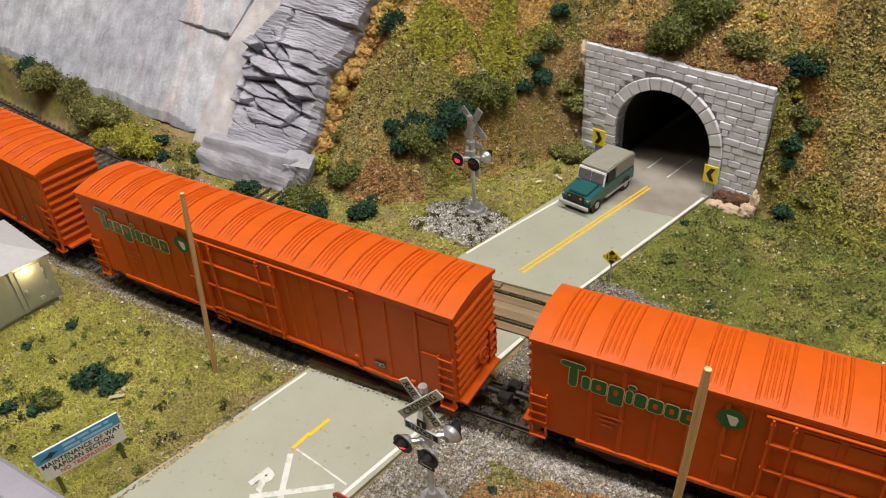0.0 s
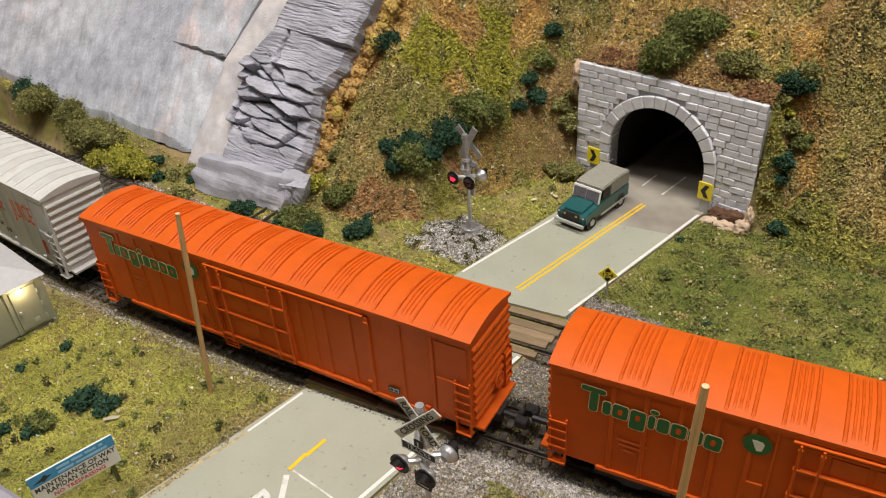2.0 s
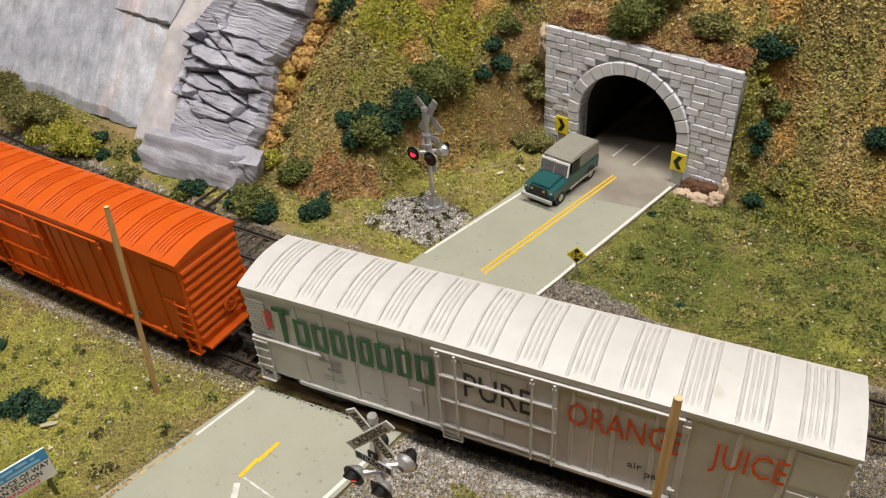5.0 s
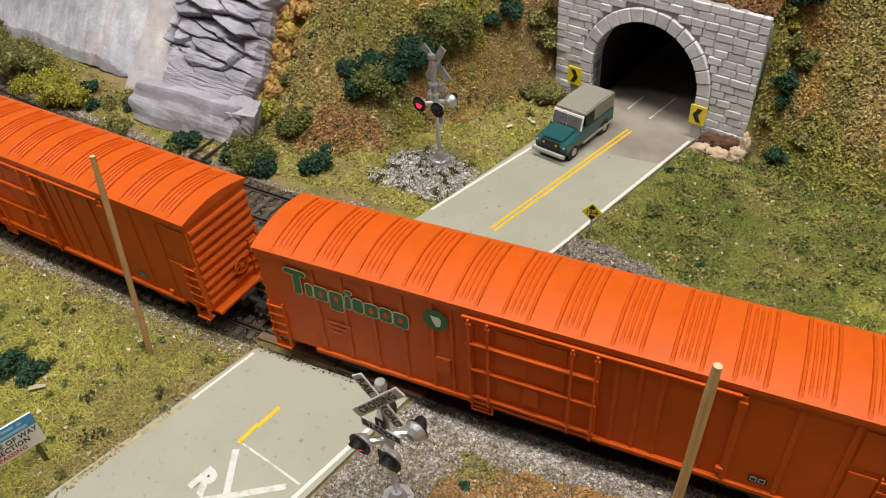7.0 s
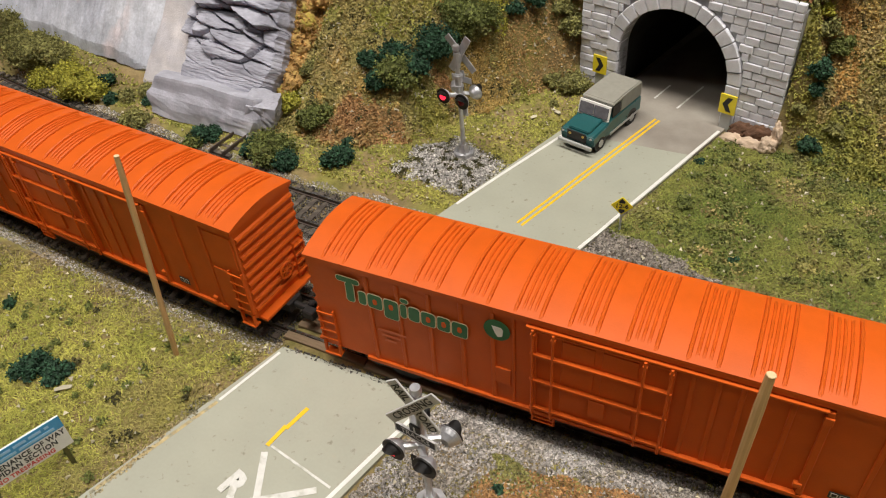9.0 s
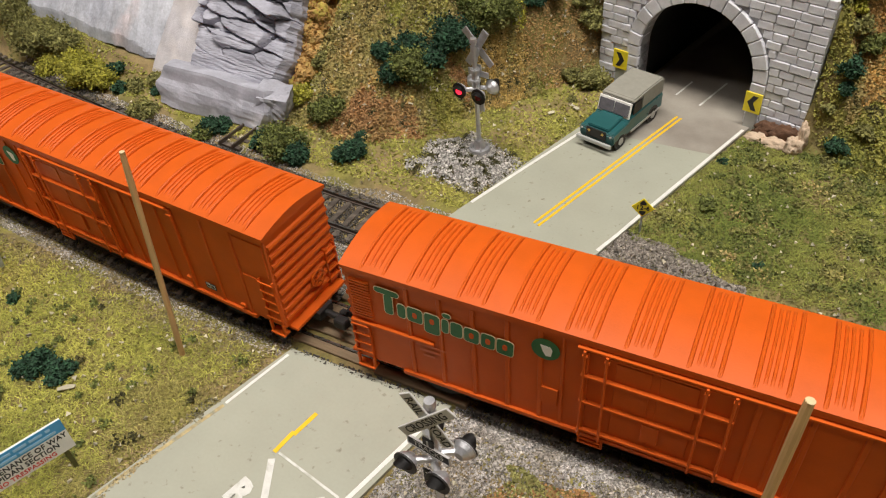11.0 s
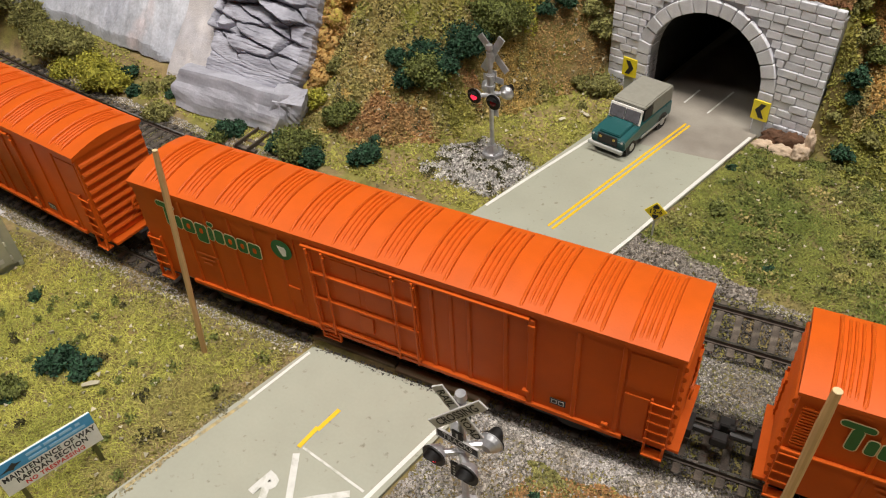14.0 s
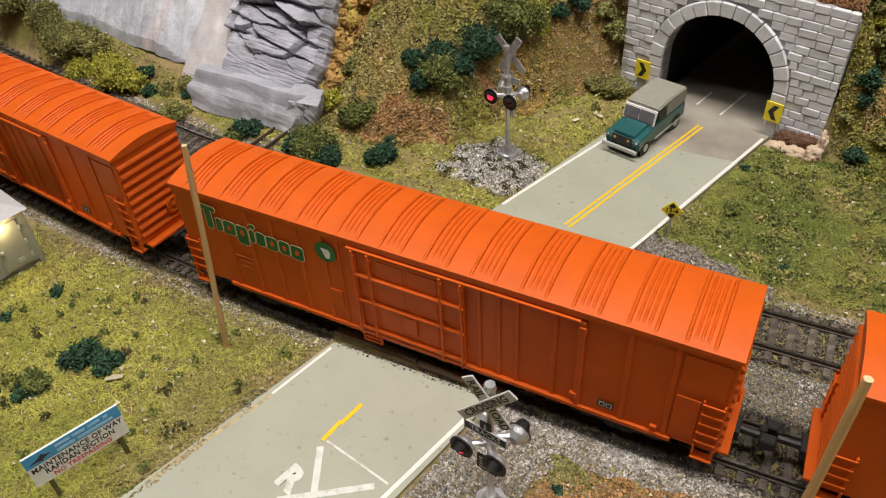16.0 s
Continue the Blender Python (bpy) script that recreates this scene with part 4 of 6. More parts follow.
def boulder(name, m, size, mat, label, seed, rough_=1.0, cuts=14):
    bm = bmesh.new()
    bmesh.ops.create_cube(bm, size=2)
    bmesh.ops.subdivide_edges(bm, edges=list(bm.edges), cuts=cuts, use_grid_fill=True)
    for v in bm.verts:
        p = v.co.copy()
        q = Vector([math.copysign(abs(c) ** 1.0, c) for c in p])
        r = 1.0 - 0.10 * max(0.0, abs(p.x) + abs(p.y) + abs(p.z) - 1.9)
        n1 = noise.noise(p * 1.3 + Vector((seed, 0, 0))) * 0.10 + noise.noise(p * 5 + Vector((seed, 2, 0))) * 0.035 * rough_
        v.co = Vector((q.x * size[0], q.y * size[1], q.z * size[2])) * r
        v.co += p.normalized() * (n1 * min(size) * 2)
        v.co.x += v.co.z * 0.12
        v.co.z += size[2]
    return tagged(part(name, bm, mat, at=m), label, "rock")


boulder("boulder", mm(-181, 107, -5.5, -22, 1, -3), (36, 12, 11), ROCK_LIGHT, "long pale grey boulder at the crag's foot", 1.0, 0.35)
boulder("boulder", mm(-150, 110, -1, 6, 10, 20), (8, 8, 8.5), ROCK_LIGHT, "blunt grey rock end beside the spur track", 5.0, cuts=8)


def lump_rock(name, places, mat, label, seed):
    """Rounded, pitted lumps grown together."""
    bm = bmesh.new()
    for x, y, z, a, b, c in places:
        made = bmesh.ops.create_icosphere(bm, subdivisions=3 if len(places) > 20 else 4, radius=1)["verts"]
        for v in made:
            p = v.co.copy()
            k = 1 + 0.35 * noise.noise(p * 1.6 + Vector((seed, x, y))) + 0.24 * noise.noise(p * 4.0 + Vector((x, seed, 0))) + 0.14 * noise.noise(p * 9.0 + Vector((x, y, seed)))
            v.co = Vector((x + p.x * a * k, y + p.y * b * k, z + p.z * c * k))
    return tagged(part(name, bm, mat, smooth=True), label, "plaster lump")


lump_rock("plaster_lump", [(72, 173, -1.5, 6, 3.5, 3), (80, 171, -1.5, 7, 4, 3.5), (86.5, 170.5, 0, 4, 4, 4.5), (89.5, 173.5, 4, 2.2, 3, 7)], PLASTER, "raw tan plaster lumps beside the tunnel portal", 3.0)
lump_rock("bare_earth", [(74, 176.5, 1, 6, 3, 4.5), (82, 174.5, 2, 6.5, 3.2, 5)], RUST_EARTH, "bare red brown earth by the portal", 6.0)
lump_rock("plaster_lump", [(-15, 210, 55, 2.6, 5, 9)], PLASTER, "raw tan plaster at the portal's top corner", 9.0)

foam_rng = random.Random(21)
FOAM_PLACES = []
for i in range(84):
    w = -20 + i * 1.4 + foam_rng.uniform(-2, 2)
    k = foam_rng.uniform(2.2, 5.5)
    gx = -229 + crag_right(w) + foam_rng.uniform(-1.0, 6.5)
    gy = 135 + w * math.cos(radians(50)) + foam_rng.uniform(0, 5)
    gz = max(25 + w * math.sin(radians(50)) - 4.0, 0.0) + foam_rng.uniform(-4, 1)
    FOAM_PLACES.append((gx, gy, gz, k, k * 0.8, k * foam_rng.uniform(0.6, 1.1)))
FOAM = material("ochre_foam", (0.56, 0.35, 0.12), 0.95, vary=0.25, scale=300, fine=1500, bump=0.9, second=(0.46, 0.36, 0.07), mix_scale=70, dirt=(0.34, 0.20, 0.08), dirt_at=0.60, dirt_scale=200)
tagged(lump_rock("ochre_foam", FOAM_PLACES, FOAM, "ochre foam rubble packed along the crag", 4.0), category="foam rubble")

# ---- turf, grass, gravel ----
GX0, GDX, GY0, GDY = -480.0, 2.5, -130.0, 2.0
fine_z = np.array([[gv[j * nx + i][2] for i in range(40, 321)] for j in range(24, 221)])
rs = np.random.RandomState(5)


def heights(x, y):
    i = np.clip((x - GX0) / GDX, 0, 279.99)
    j = np.clip((y - GY0) / GDY, 0, 195.99)
    a, b = i.astype(int), j.astype(int)
    fi, fj = i - a, j - b
    return (fine_z[b, a] * (1 - fi) * (1 - fj) + fine_z[b, a + 1] * fi * (1 - fj) + fine_z[b + 1, a] * (1 - fi) * fj + fine_z[b + 1, a + 1] * fi * fj)


v_mid, v_near, v_far, v_foot = np.vectorize(road_mid), np.vectorize(bend), np.vectorize(far_track), np.vectorize(foot)
v_patch = np.vectorize(lambda x, y, s, q: noise.noise(Vector((x / s, y / s, q))))


def spread(n, x0, x1, y0, y1):
    return rs.uniform(x0, x1, n), rs.uniform(y0, y1, n)


def clear(x, y, road_gap=32.5, track_gap=17.0):
    ok = (np.abs(x - v_mid(y)) > road_gap) | ((x - P0.x) * PV.x + (y - P0.y) * PV.y > 3)
    ok &= (np.abs(y - v_near(x)) > track_gap) & (np.abs(y - v_far(x)) > track_gap)
    u = (x - P0.x) * PU.x + (y - P0.y) * PU.y
    v = (x - P0.x) * PV.x + (y - P0.y) * PV.y
    ok &= ~((u > U0 - 1) & (u < U1 + 1) & (v > -3) & (v < 10))
    return ok


def blades(name, x, y, mat, label, length=(2.2, 4.2), width=0.36, lie=0.75):
    n = len(x)
    z = heights(x, y) - 0.2
    a, L = rs.uniform(0, 2 * np.pi, n), rs.uniform(*length, n)
    up = rs.uniform(0.15, 1.0, n) * (1 - lie) + rs.uniform(0.1, 0.6, n) * lie
    d = np.stack([np.cos(a) * np.sqrt(1 - up ** 2), np.sin(a) * np.sqrt(1 - up ** 2), up], 1)
    side = np.stack([-np.sin(a), np.cos(a), rs.uniform(-0.4, 0.4, n)], 1) * width / 2
    base = np.stack([x, y, z], 1)
    mid = base + d * L[:, None] * 0.55 + np.array([0, 0, 0.25])
    tip = base + d * L[:, None] + np.stack([rs.normal(0, 0.4, n), rs.normal(0, 0.4, n), -0.25 * L], 1)
    verts = np.stack([base - side, base + side, mid + side * 0.8, mid - side * 0.8, tip], 1).reshape(-1, 3)
    k = np.arange(n) * 5
    faces = list(np.stack([k, k + 1, k + 2, k + 3], 1).tolist()) + list(np.stack([k + 3, k + 2, k + 4], 1).tolist())
    return tagged(part(name, cloud(name, verts, faces, mat), None), label, "grass", kind="stuff")


TET = np.array([[1, 1, 1], [1, -1, -1], [-1, 1, -1], [-1, -1, 1]]) * 0.6


def turn_matrices(n):
    q = rs.normal(size=(n, 4))
    q /= np.linalg.norm(q, axis=1)[:, None]
    w, x, y, z = q.T
    return np.stack([np.stack([1 - 2 * (y * y + z * z), 2 * (x * y - z * w), 2 * (x * z + y * w)], 1), np.stack([2 * (x * y + z * w), 1 - 2 * (x * x + z * z), 2 * (y * z - x * w)], 1), np.stack([2 * (x * z - y * w), 2 * (y * z + x * w), 1 - 2 * (x * x + y * y)], 1)], 1)


def crumbs(name, p, size, mat, label, category="turf", kind="stuff", parent=None):
    """Small angular pieces at the places p."""
    n = len(p)
    s = rs.uniform(size[0], size[1], (n, 1, 1)) * rs.uniform(0.6, 1.3, (n, 1, 3))
    v = np.einsum("nij,nkj->nki", turn_matrices(n), TET[None] * s) + p[:, None, :]
    k = np.arange(n) * 4
    faces = np.concatenate([np.stack([k + a, k + b, k + c], 1) for a, b, c in ((0, 1, 2), (0, 3, 1), (0, 2, 3))]).tolist()
    ob = part(name, cloud(name, v.reshape(-1, 3), faces, mat), None, parent)
    return tagged(ob, label, category, kind=kind) if parent is None else ob


def on_land(x, y, lift=0.1):
    return np.stack([x, y, heights(x, y) + lift], 1)


# meadow before the tracks
x, y = spread(165000, -330, -20, -128, -12)
ok = clear(x, y, 33.5, 19.5) & (x < v_mid(y))
thin = v_patch(x, y, 22, 2.2) + rs.uniform(-0.4, 0.4, len(x))
edge = np.minimum(np.abs(y - v_near(x)) - 19.5, v_mid(y) - 33.5 - x)
ok &= (rs.uniform(0, 1, len(x)) < np.clip(edge / 12.0, 0.12, 1.0)) & (thin > -0.45) & (v_patch(x, y, 4.2, 7.7) + rs.uniform(-0.35, 0.35, len(x)) > -0.30)
dull = ok & (v_patch(x, y, 38, 5.9) - 0.012 * (-150 - x) * 0.5 - 0.022 * (edge - 18) + 0.5 * v_patch(x, y, 9, 1.9) + rs.uniform(-0.35, 0.35, len(x)) > 0.35)
blades("meadow_grass", x[ok & ~dull], y[ok & ~dull], GRASS, "yellow green static grass beside the tracks", (1.8, 3.8), 0.3, 0.6)
blades("meadow_grass", x[dull], y[dull], material("dull_static_grass", (0.37, 0.325, 0.10), 0.88, vary=0.15, bump=0, each=0.45, second=(0.31, 0.27, 0.075), mix_scale=50), "dull olive brown grass along the track and road", (1.5, 3.2), 0.3, 0.6)
x, y = spread(42000, -330, -20, -128, -10)
ok = clear(x, y, 32.5, 15.5) & (x < v_mid(y))
# turf kept darker to paint the shade in gaps between blades
crumbs("meadow_turf", on_land(x[ok], y[ok]), (0.3, 0.9), material("shaded_ground_turf", (0.25, 0.225, 0.05), 0.95, vary=0.25, bump=0, each=0.45, second=(0.28, 0.22, 0.08), mix_scale=60), "fine dark olive ground turf")
x, y = spread(12000, -330, -20, -50, -10)
ok = clear(x, y, 32.5, 13.0) & (x < v_mid(y)) & (v_near(x) - y < 34)
crumbs("track_side_soil", on_land(x[ok], y[ok]), (0.3, 0.8), material("grey_brown_soil", (0.26, 0.21, 0.13), 0.95, vary=0.2, bump=0.1, each=0.5), "fine grey brown soil along the track", "soil")

# meadow behind the far track, by the road
x, y = spread(110000, 20, 235, 72, 172)
ok = clear(x, y, 33, 25) & (x > v_mid(y)) & (y > 91 - 0.34 * (x - 34) + 5 * v_patch(x, y, 9, 4.8)) & (y < v_foot(x) + 6) & (v_patch(x, y, 20, 7.5) + rs.uniform(-0.4, 0.5, len(x)) > -0.38)
ok &= (rs.uniform(0, 1, len(x)) < np.clip((y - v_far(x) - 22) / 9.0, 0.1, 1)) & (v_patch(x, y, 4.4, 2.7) + rs.uniform(-0.35, 0.35, len(x)) > -0.28)
half = (v_patch(x, y, 26, 3.3) - 0.40 + 0.004 * (130 - y) - 0.0025 * (x - 60) + rs.uniform(-0.25, 0.25, len(x))) > 0.05
blades("road_side_grass", x[ok & half], y[ok & half], GRASS, "yellow green static grass behind the tracks")
GRASS_DEEP = material("deep_static_grass", (0.155, 0.19, 0.032), 0.85, vary=0.15, bump=0, each=0.45, second=(0.26, 0.265, 0.055), mix_scale=30)
blades("road_side_grass", x[ok & ~half], y[ok & ~half], GRASS_DEEP, "deep green static grass behind the tracks")
x, y = spread(30000, 20, 235, 72, 175)
ok = clear(x, y, 32, 15) & (x > v_mid(y)) & (y < v_foot(x) + 8)
crumbs("road_side_turf", on_land(x[ok], y[ok]), (0.3, 0.9), material("dull_green_turf", (0.20, 0.20, 0.05), 0.9, vary=0.2, bump=0, each=0.4, second=(0.26, 0.22, 0.08), mix_scale=40), "fine dull green ground turf")

x, y = spread(9000, 26, 84, 69, 96)
off = x - v_mid(y)
ok = (off > 31.5) & (y < 92 - 0.34 * (x - 34) + 5 * v_patch(x, y, 9, 4.8)) & (y > v_far(x) + 13)
crumbs("road_side_gravel", on_land(x[ok], y[ok], 0.5), (0.35, 0.9), material("dusty_gravel", (0.30, 0.265, 0.225), 0.95, vary=0.2, bump=0.2, each=0.55), "dusty brown grey gravel beside the road", "gravel")

# strip between the far track and the hill, left of the road
x, y = spread(80000, -470, 12, 66, 205)
d = y - v_foot(x)
ok = clear(x, y, 32.5, 23) & (x < v_mid(y)) & (d < 4)
lush = v_patch(x, y, 24, 9.1) + rs.uniform(-0.3, 0.3, len(x))
heap = ((x + 44) / 23) ** 2 + ((y - 110) / 18) ** 2 + v_patch(x, y, 12, 1.7) * 0.9
ok &= heap + rs.uniform(-0.5, 0.5, len(x)) > 0.95
blades("hill_foot_grass", x[ok & (lush > 0.02)], y[ok & (lush > 0.02)], GRASS, "patchy yellow green grass at the hill's foot", (1.4, 3.0))
q = ok & (rs.uniform(0, 1, len(x)) < 0.5)
crumbs("hill_foot_turf", on_land(x[q], y[q]), (0.4, 1.2), TURF_GREEN, "mixed green turf at the hill's foot")

# hillside turf in patches
def hill_kind(x, y, fuzz=0.10):
    """What covers the hillside: 0 green, 1 olive, 2 ochre, 3 dry, 4 brown, 6 bare earth, 8 yellow green, 9 terracotta."""
    n = len(x)
    d = y - v_foot(x)
    u = (x - P0.x) * PU.x + (y - P0.y) * PU.y
    v = (x - P0.x) * PV.x + (y - P0.y) * PV.y
    a, b = v_patch(x, y, 30, 4.4), v_patch(x, y, 10, 8.8)
    pick = 1.2 * a + 0.9 * b + rs.uniform(-fuzz, fuzz, n)
    ragged = 0.9 * b + 0.5 * v_patch(x, y, 4.5, 3.1) + rs.uniform(-fuzz, fuzz, n)

    def spot(cx, cy, rx, ry):
        return ((x - cx) / rx) ** 2 + ((y - cy) / ry) ** 2 + ragged < 1.0

    right = x > 88
    over = (u > U0 - 12) & (u < U1 + 8) & (v > 4)
    k = np.where(right, np.where(pick > 0.36, 0, np.where(pick > -0.08, 1, np.where(pick > -0.45, 3, 4))), np.where(over, np.where(pick > 0.5, 1, np.where(pick > -0.1, 4, 6)), np.where(pick > 0.42, 0, np.where(pick > -0.05, 1, np.where(pick > -0.45, 3, 4)))))
    k[spot(-92, 186, 24, 15) | spot(-62, 206, 17, 13) | spot(-60, 190, 14, 8)] = 8
    k[spot(-86, 204, 17, 8) | spot(-122, 192, 14, 9) | spot(-72, 176, 10, 7) | spot(-48, 222, 9, 14)] = 2
    k[spot(-93, 118, 19, 9) | spot(-110, 112, 14, 7) | spot(-66, 150, 6, 5)] = 9
    k[spot(-30, 200, 17, 24) | spot(4, 222, 28, 13)] = 6
    k[spot(12, 232, 40, 14) & (ragged > -0.1)] = 4
    k[((u > U1 - 1) & (u < U1 + 8 + 6 * b) & (v > -14)) | ((u < U0 + 1) & (u > U0 - 12 - 10 * b) & (v > -12) & (d < 26 + 14 * b))] = 6
    k[(np.abs(x - 114 + 0.55 * (y - 180)) < 6.0 + 4 * b) & (y > 168) & (y < 214)] = 2
    k[(np.abs(x + 155 - 0.42 * np.clip(y - 118, 0, 200)) < 8 + 7 * b) & (y < 250)] = 2
    k[right & (d < 8 + 20 * a + 6 * ragged)] = 0
    return k


x, y = spread(330000, -178, 232, 100, 262)
d = y - v_foot(x)
u = (x - P0.x) * PU.x + (y - P0.y) * PU.y
v = (x - P0.x) * PV.x + (y - P0.y) * PV.y
ok = clear(x, y) & ((d > -1) | ((u > U0) & (u < U1) & (v > 5)))
x, y = x[ok], y[ok]
EARTH_BROWN = material("brown_turf", (0.52, 0.36, 0.115), 0.95, vary=0.2, bump=0.1, each=0.3, second=(0.60, 0.44, 0.15), mix_scale=45)
PALE = material("pale_flock", (0.55, 0.50, 0.36), 0.9, vary=0.1, bump=0, each=0.3)

hill = hill_kind(x, y)
speck = rs.uniform(0, 1, len(x))
hollow = v_patch(x, y, 3.6, 6.6)
hill[(speck < 0.018) & (x < 88)] = 5
hill[(hollow < -0.28) & (speck > 0.5) & (hill != 5) & (hill != 6) & (hill != 2)] = 7
HILL_MIX = (
        (TURF_GREEN, "hill_turf", "green turf in patches on the hillside", (0.35, 1.05)),
        (HILL_OLIVE, "hill_turf", "olive turf in patches on the hillside", (0.35, 1.1)),
        (OCHRE, "hill_turf", "ochre turf and soil on the hillside", (0.3, 0.95)),
        (GRASS_DRY, "hill_turf", "dry tan turf on the hillside", (0.35, 1.05)),
        (EARTH_BROWN, "hill_turf", "brown turf on the steep bank", (0.3, 0.9)),
        (PALE, "hill_flock", "pale flock specks on the hillside", (0.5, 1.5)),
        (material("bare_bank_earth", (0.50, 0.33, 0.13), 0.95, vary=0.25, bump=0.1, each=0.22, second=(0.40, 0.25, 0.09), mix_scale=60), "bank_earth", "bare brown earth beside the portal", (0.3, 0.8)),
        (material("dark_humus_turf", (0.085, 0.078, 0.026), 0.95, vary=0.25, bump=0, each=0.5), "hill_turf", "dark humus crumbs on the hillside", (0.4, 1.2)),
        (BUSH_YELLOW, "hill_turf", "bright yellow green turf on the hillside", (0.35, 1.1)),
        (material("terracotta_earth", (0.47, 0.27, 0.115), 0.95, vary=0.2, bump=0.1, each=0.3, second=(0.38, 0.24, 0.09), mix_scale=70), "bank_earth", "bare terracotta earth at the hill's foot", (0.35, 0.95)))
for k, (mat, nm, lb, sz) in enumerate(HILL_MIX):
    m = hill == k
    crumbs(nm, on_land(x[m], y[m], 0.3), sz, mat, lb)
# crumbs that break up the foam rubble
foam = np.array(FOAM_PLACES)
away = rs.normal(size=(len(foam), 170, 3))
away /= np.linalg.norm(away, axis=2)[:, :, None]
p = (foam[:, None, :3] + away * foam[:, None, 3:] * rs.uniform(0.85, 1.2, (len(foam), 170, 1))).reshape(-1, 3)
crumbs("foam_crumbs", p, (0.4, 1.2), OCHRE, "ochre crumbs on the foam rubble")
x, y = spread(44000, -160, 232, 100, 255)
d = y - v_foot(x)
ok = clear(x, y) & (d > 3) & np.isin(hill_kind(x, y), (1, 3, 4, 8)) & (v_patch(x, y, 14, 6.1) + rs.uniform(-0.3, 0.3, len(x)) > 0.12)
blades("hill_fibres", x[ok], y[ok], GRASS_DRY, "dry fibrous growth on the hillside", (1.5, 3.6), 0.3, 0.4)
x, y = spread(22000, -160, 232, 100, 255)
d = y - v_foot(x)
ok = clear(x, y) & (d > 3) & np.isin(hill_kind(x, y), (0, 1, 8)) & (v_patch(x, y, 17, 1.4) + rs.uniform(-0.3, 0.3, len(x)) > 0.1)
blades("hill_grass", x[ok], y[ok], GRASS, "yellow green grass tufts on the hillside", (1.2, 3.0), 0.34, 0.4)

# loose earth over the portal's coping
uu, vv = rs.uniform(U0, U1, 9000), rs.uniform(0.6, 11, 9000)
px, py = P0.x + uu * PU.x + vv * PV.x, P0.y + uu * PU.y + vv * PV.y
nz = v_patch(px, py, 7, 3.3)
keep = vv > 2.2 - 2.6 * nz
p = np.stack([px, py, FACE_TOP + 0.1 + np.abs(rs.normal(0, 0.8, 9000)) + np.clip(vv - 4, 0, 20) * 0.75], 1)
crumbs("coping_earth", p[keep], (0.35, 0.95), material("coping_soil", (0.30, 0.15, 0.07), 0.95, vary=0.25, bump=0, each=0.45, second=(0.42, 0.28, 0.11), mix_scale=70), "crumbled brown earth on the portal's coping", "soil")

# mid-sized tufts that break up the hillside, each of its patch's own kind
cx, cy = spread(12500, -165, 232, 96, 258)
keep = clear(cx, cy, 33, 18) & (cy > v_foot(cx) - 6) & (v_patch(cx, cy, 15, 2.0) > -0.25)
cx, cy = cx[keep], cy[keep]
sort = hill_kind(cx, cy, 0.25)
for k, (mat, nm, lb, sz) in enumerate(HILL_MIX):
    if k in (5, 6, 7):
        continue
    qx, qy = cx[sort == k], cy[sort == k]
    r = rs.uniform(0.7, 2.0, len(qx)) * (0.75 if k in (2, 4, 9) else 1.0)
    n = 20
    px = np.repeat(qx, n) + rs.normal(0, 1, len(qx) * n) * np.repeat(r, n)
    py = np.repeat(qy, n) + rs.normal(0, 1, len(qx) * n) * np.repeat(r, n)
    p = on_land(px, py, 0.3)
    p[:, 2] += np.abs(rs.normal(0, 0.9, len(px))) * np.repeat(r, n)
    crumbs("hill_tufts", p, (0.35, 0.95), mat, lb.replace("turf", "tufts"))

# low clumps on the meadow behind the tracks
for mat, count, lb in ((BUSH_MID, 150, "low mid green clumps on the meadow"), (BUSH_OLIVE, 120, "low olive clumps on the meadow"), (GRASS_DRY, 22, "dry tan spots on the meadow")):
    cx, cy = spread(count, 40, 232, 82, 170)
    keep = clear(cx, cy, 36, 24) & (cx > v_mid(cy)) & (cy < v_foot(cx) + 4)
    cx, cy = cx[keep], cy[keep]
    r = rs.uniform(1.0, 3.4, len(cx))
    n = 60
    px = np.repeat(cx, n) + rs.normal(0, 1, len(cx) * n) * np.repeat(r, n)
    py = np.repeat(cy, n) + rs.normal(0, 0.8, len(cx) * n) * np.repeat(r, n)
    p = on_land(px, py, 0.4)
    p[:, 2] += np.abs(rs.normal(0, 0.8, len(px)))
    crumbs("meadow_clumps", p[clear(px, py, 33, 20)], (0.35, 0.9), mat, lb)

# dark spots and pale chips on the near meadow
for mat, count, lb in ((BUSH_MID, 70, "low green clumps on the near meadow"), (bpy.data.materials["dark_humus_turf"], 24, "dark bare spots on the near meadow")):
    cx, cy = spread(count, -230, -50, -110, -25)
    keep = clear(cx, cy, 36, 20) & (cx < v_mid(cy))
    cx, cy = cx[keep], cy[keep]
    r = rs.uniform(0.5, 1.6, len(cx))
    px = np.repeat(cx, 36) + rs.normal(0, 1, len(cx) * 36) * np.repeat(r, 36)
    py = np.repeat(cy, 36) + rs.normal(0, 1, len(cx) * 36) * np.repeat(r, 36)
    p = on_land(px, py, 0.9)
    p[:, 2] += np.abs(rs.normal(0, 0.6, len(px)))
    crumbs("meadow_clumps", p, (0.3, 0.8), mat, lb)

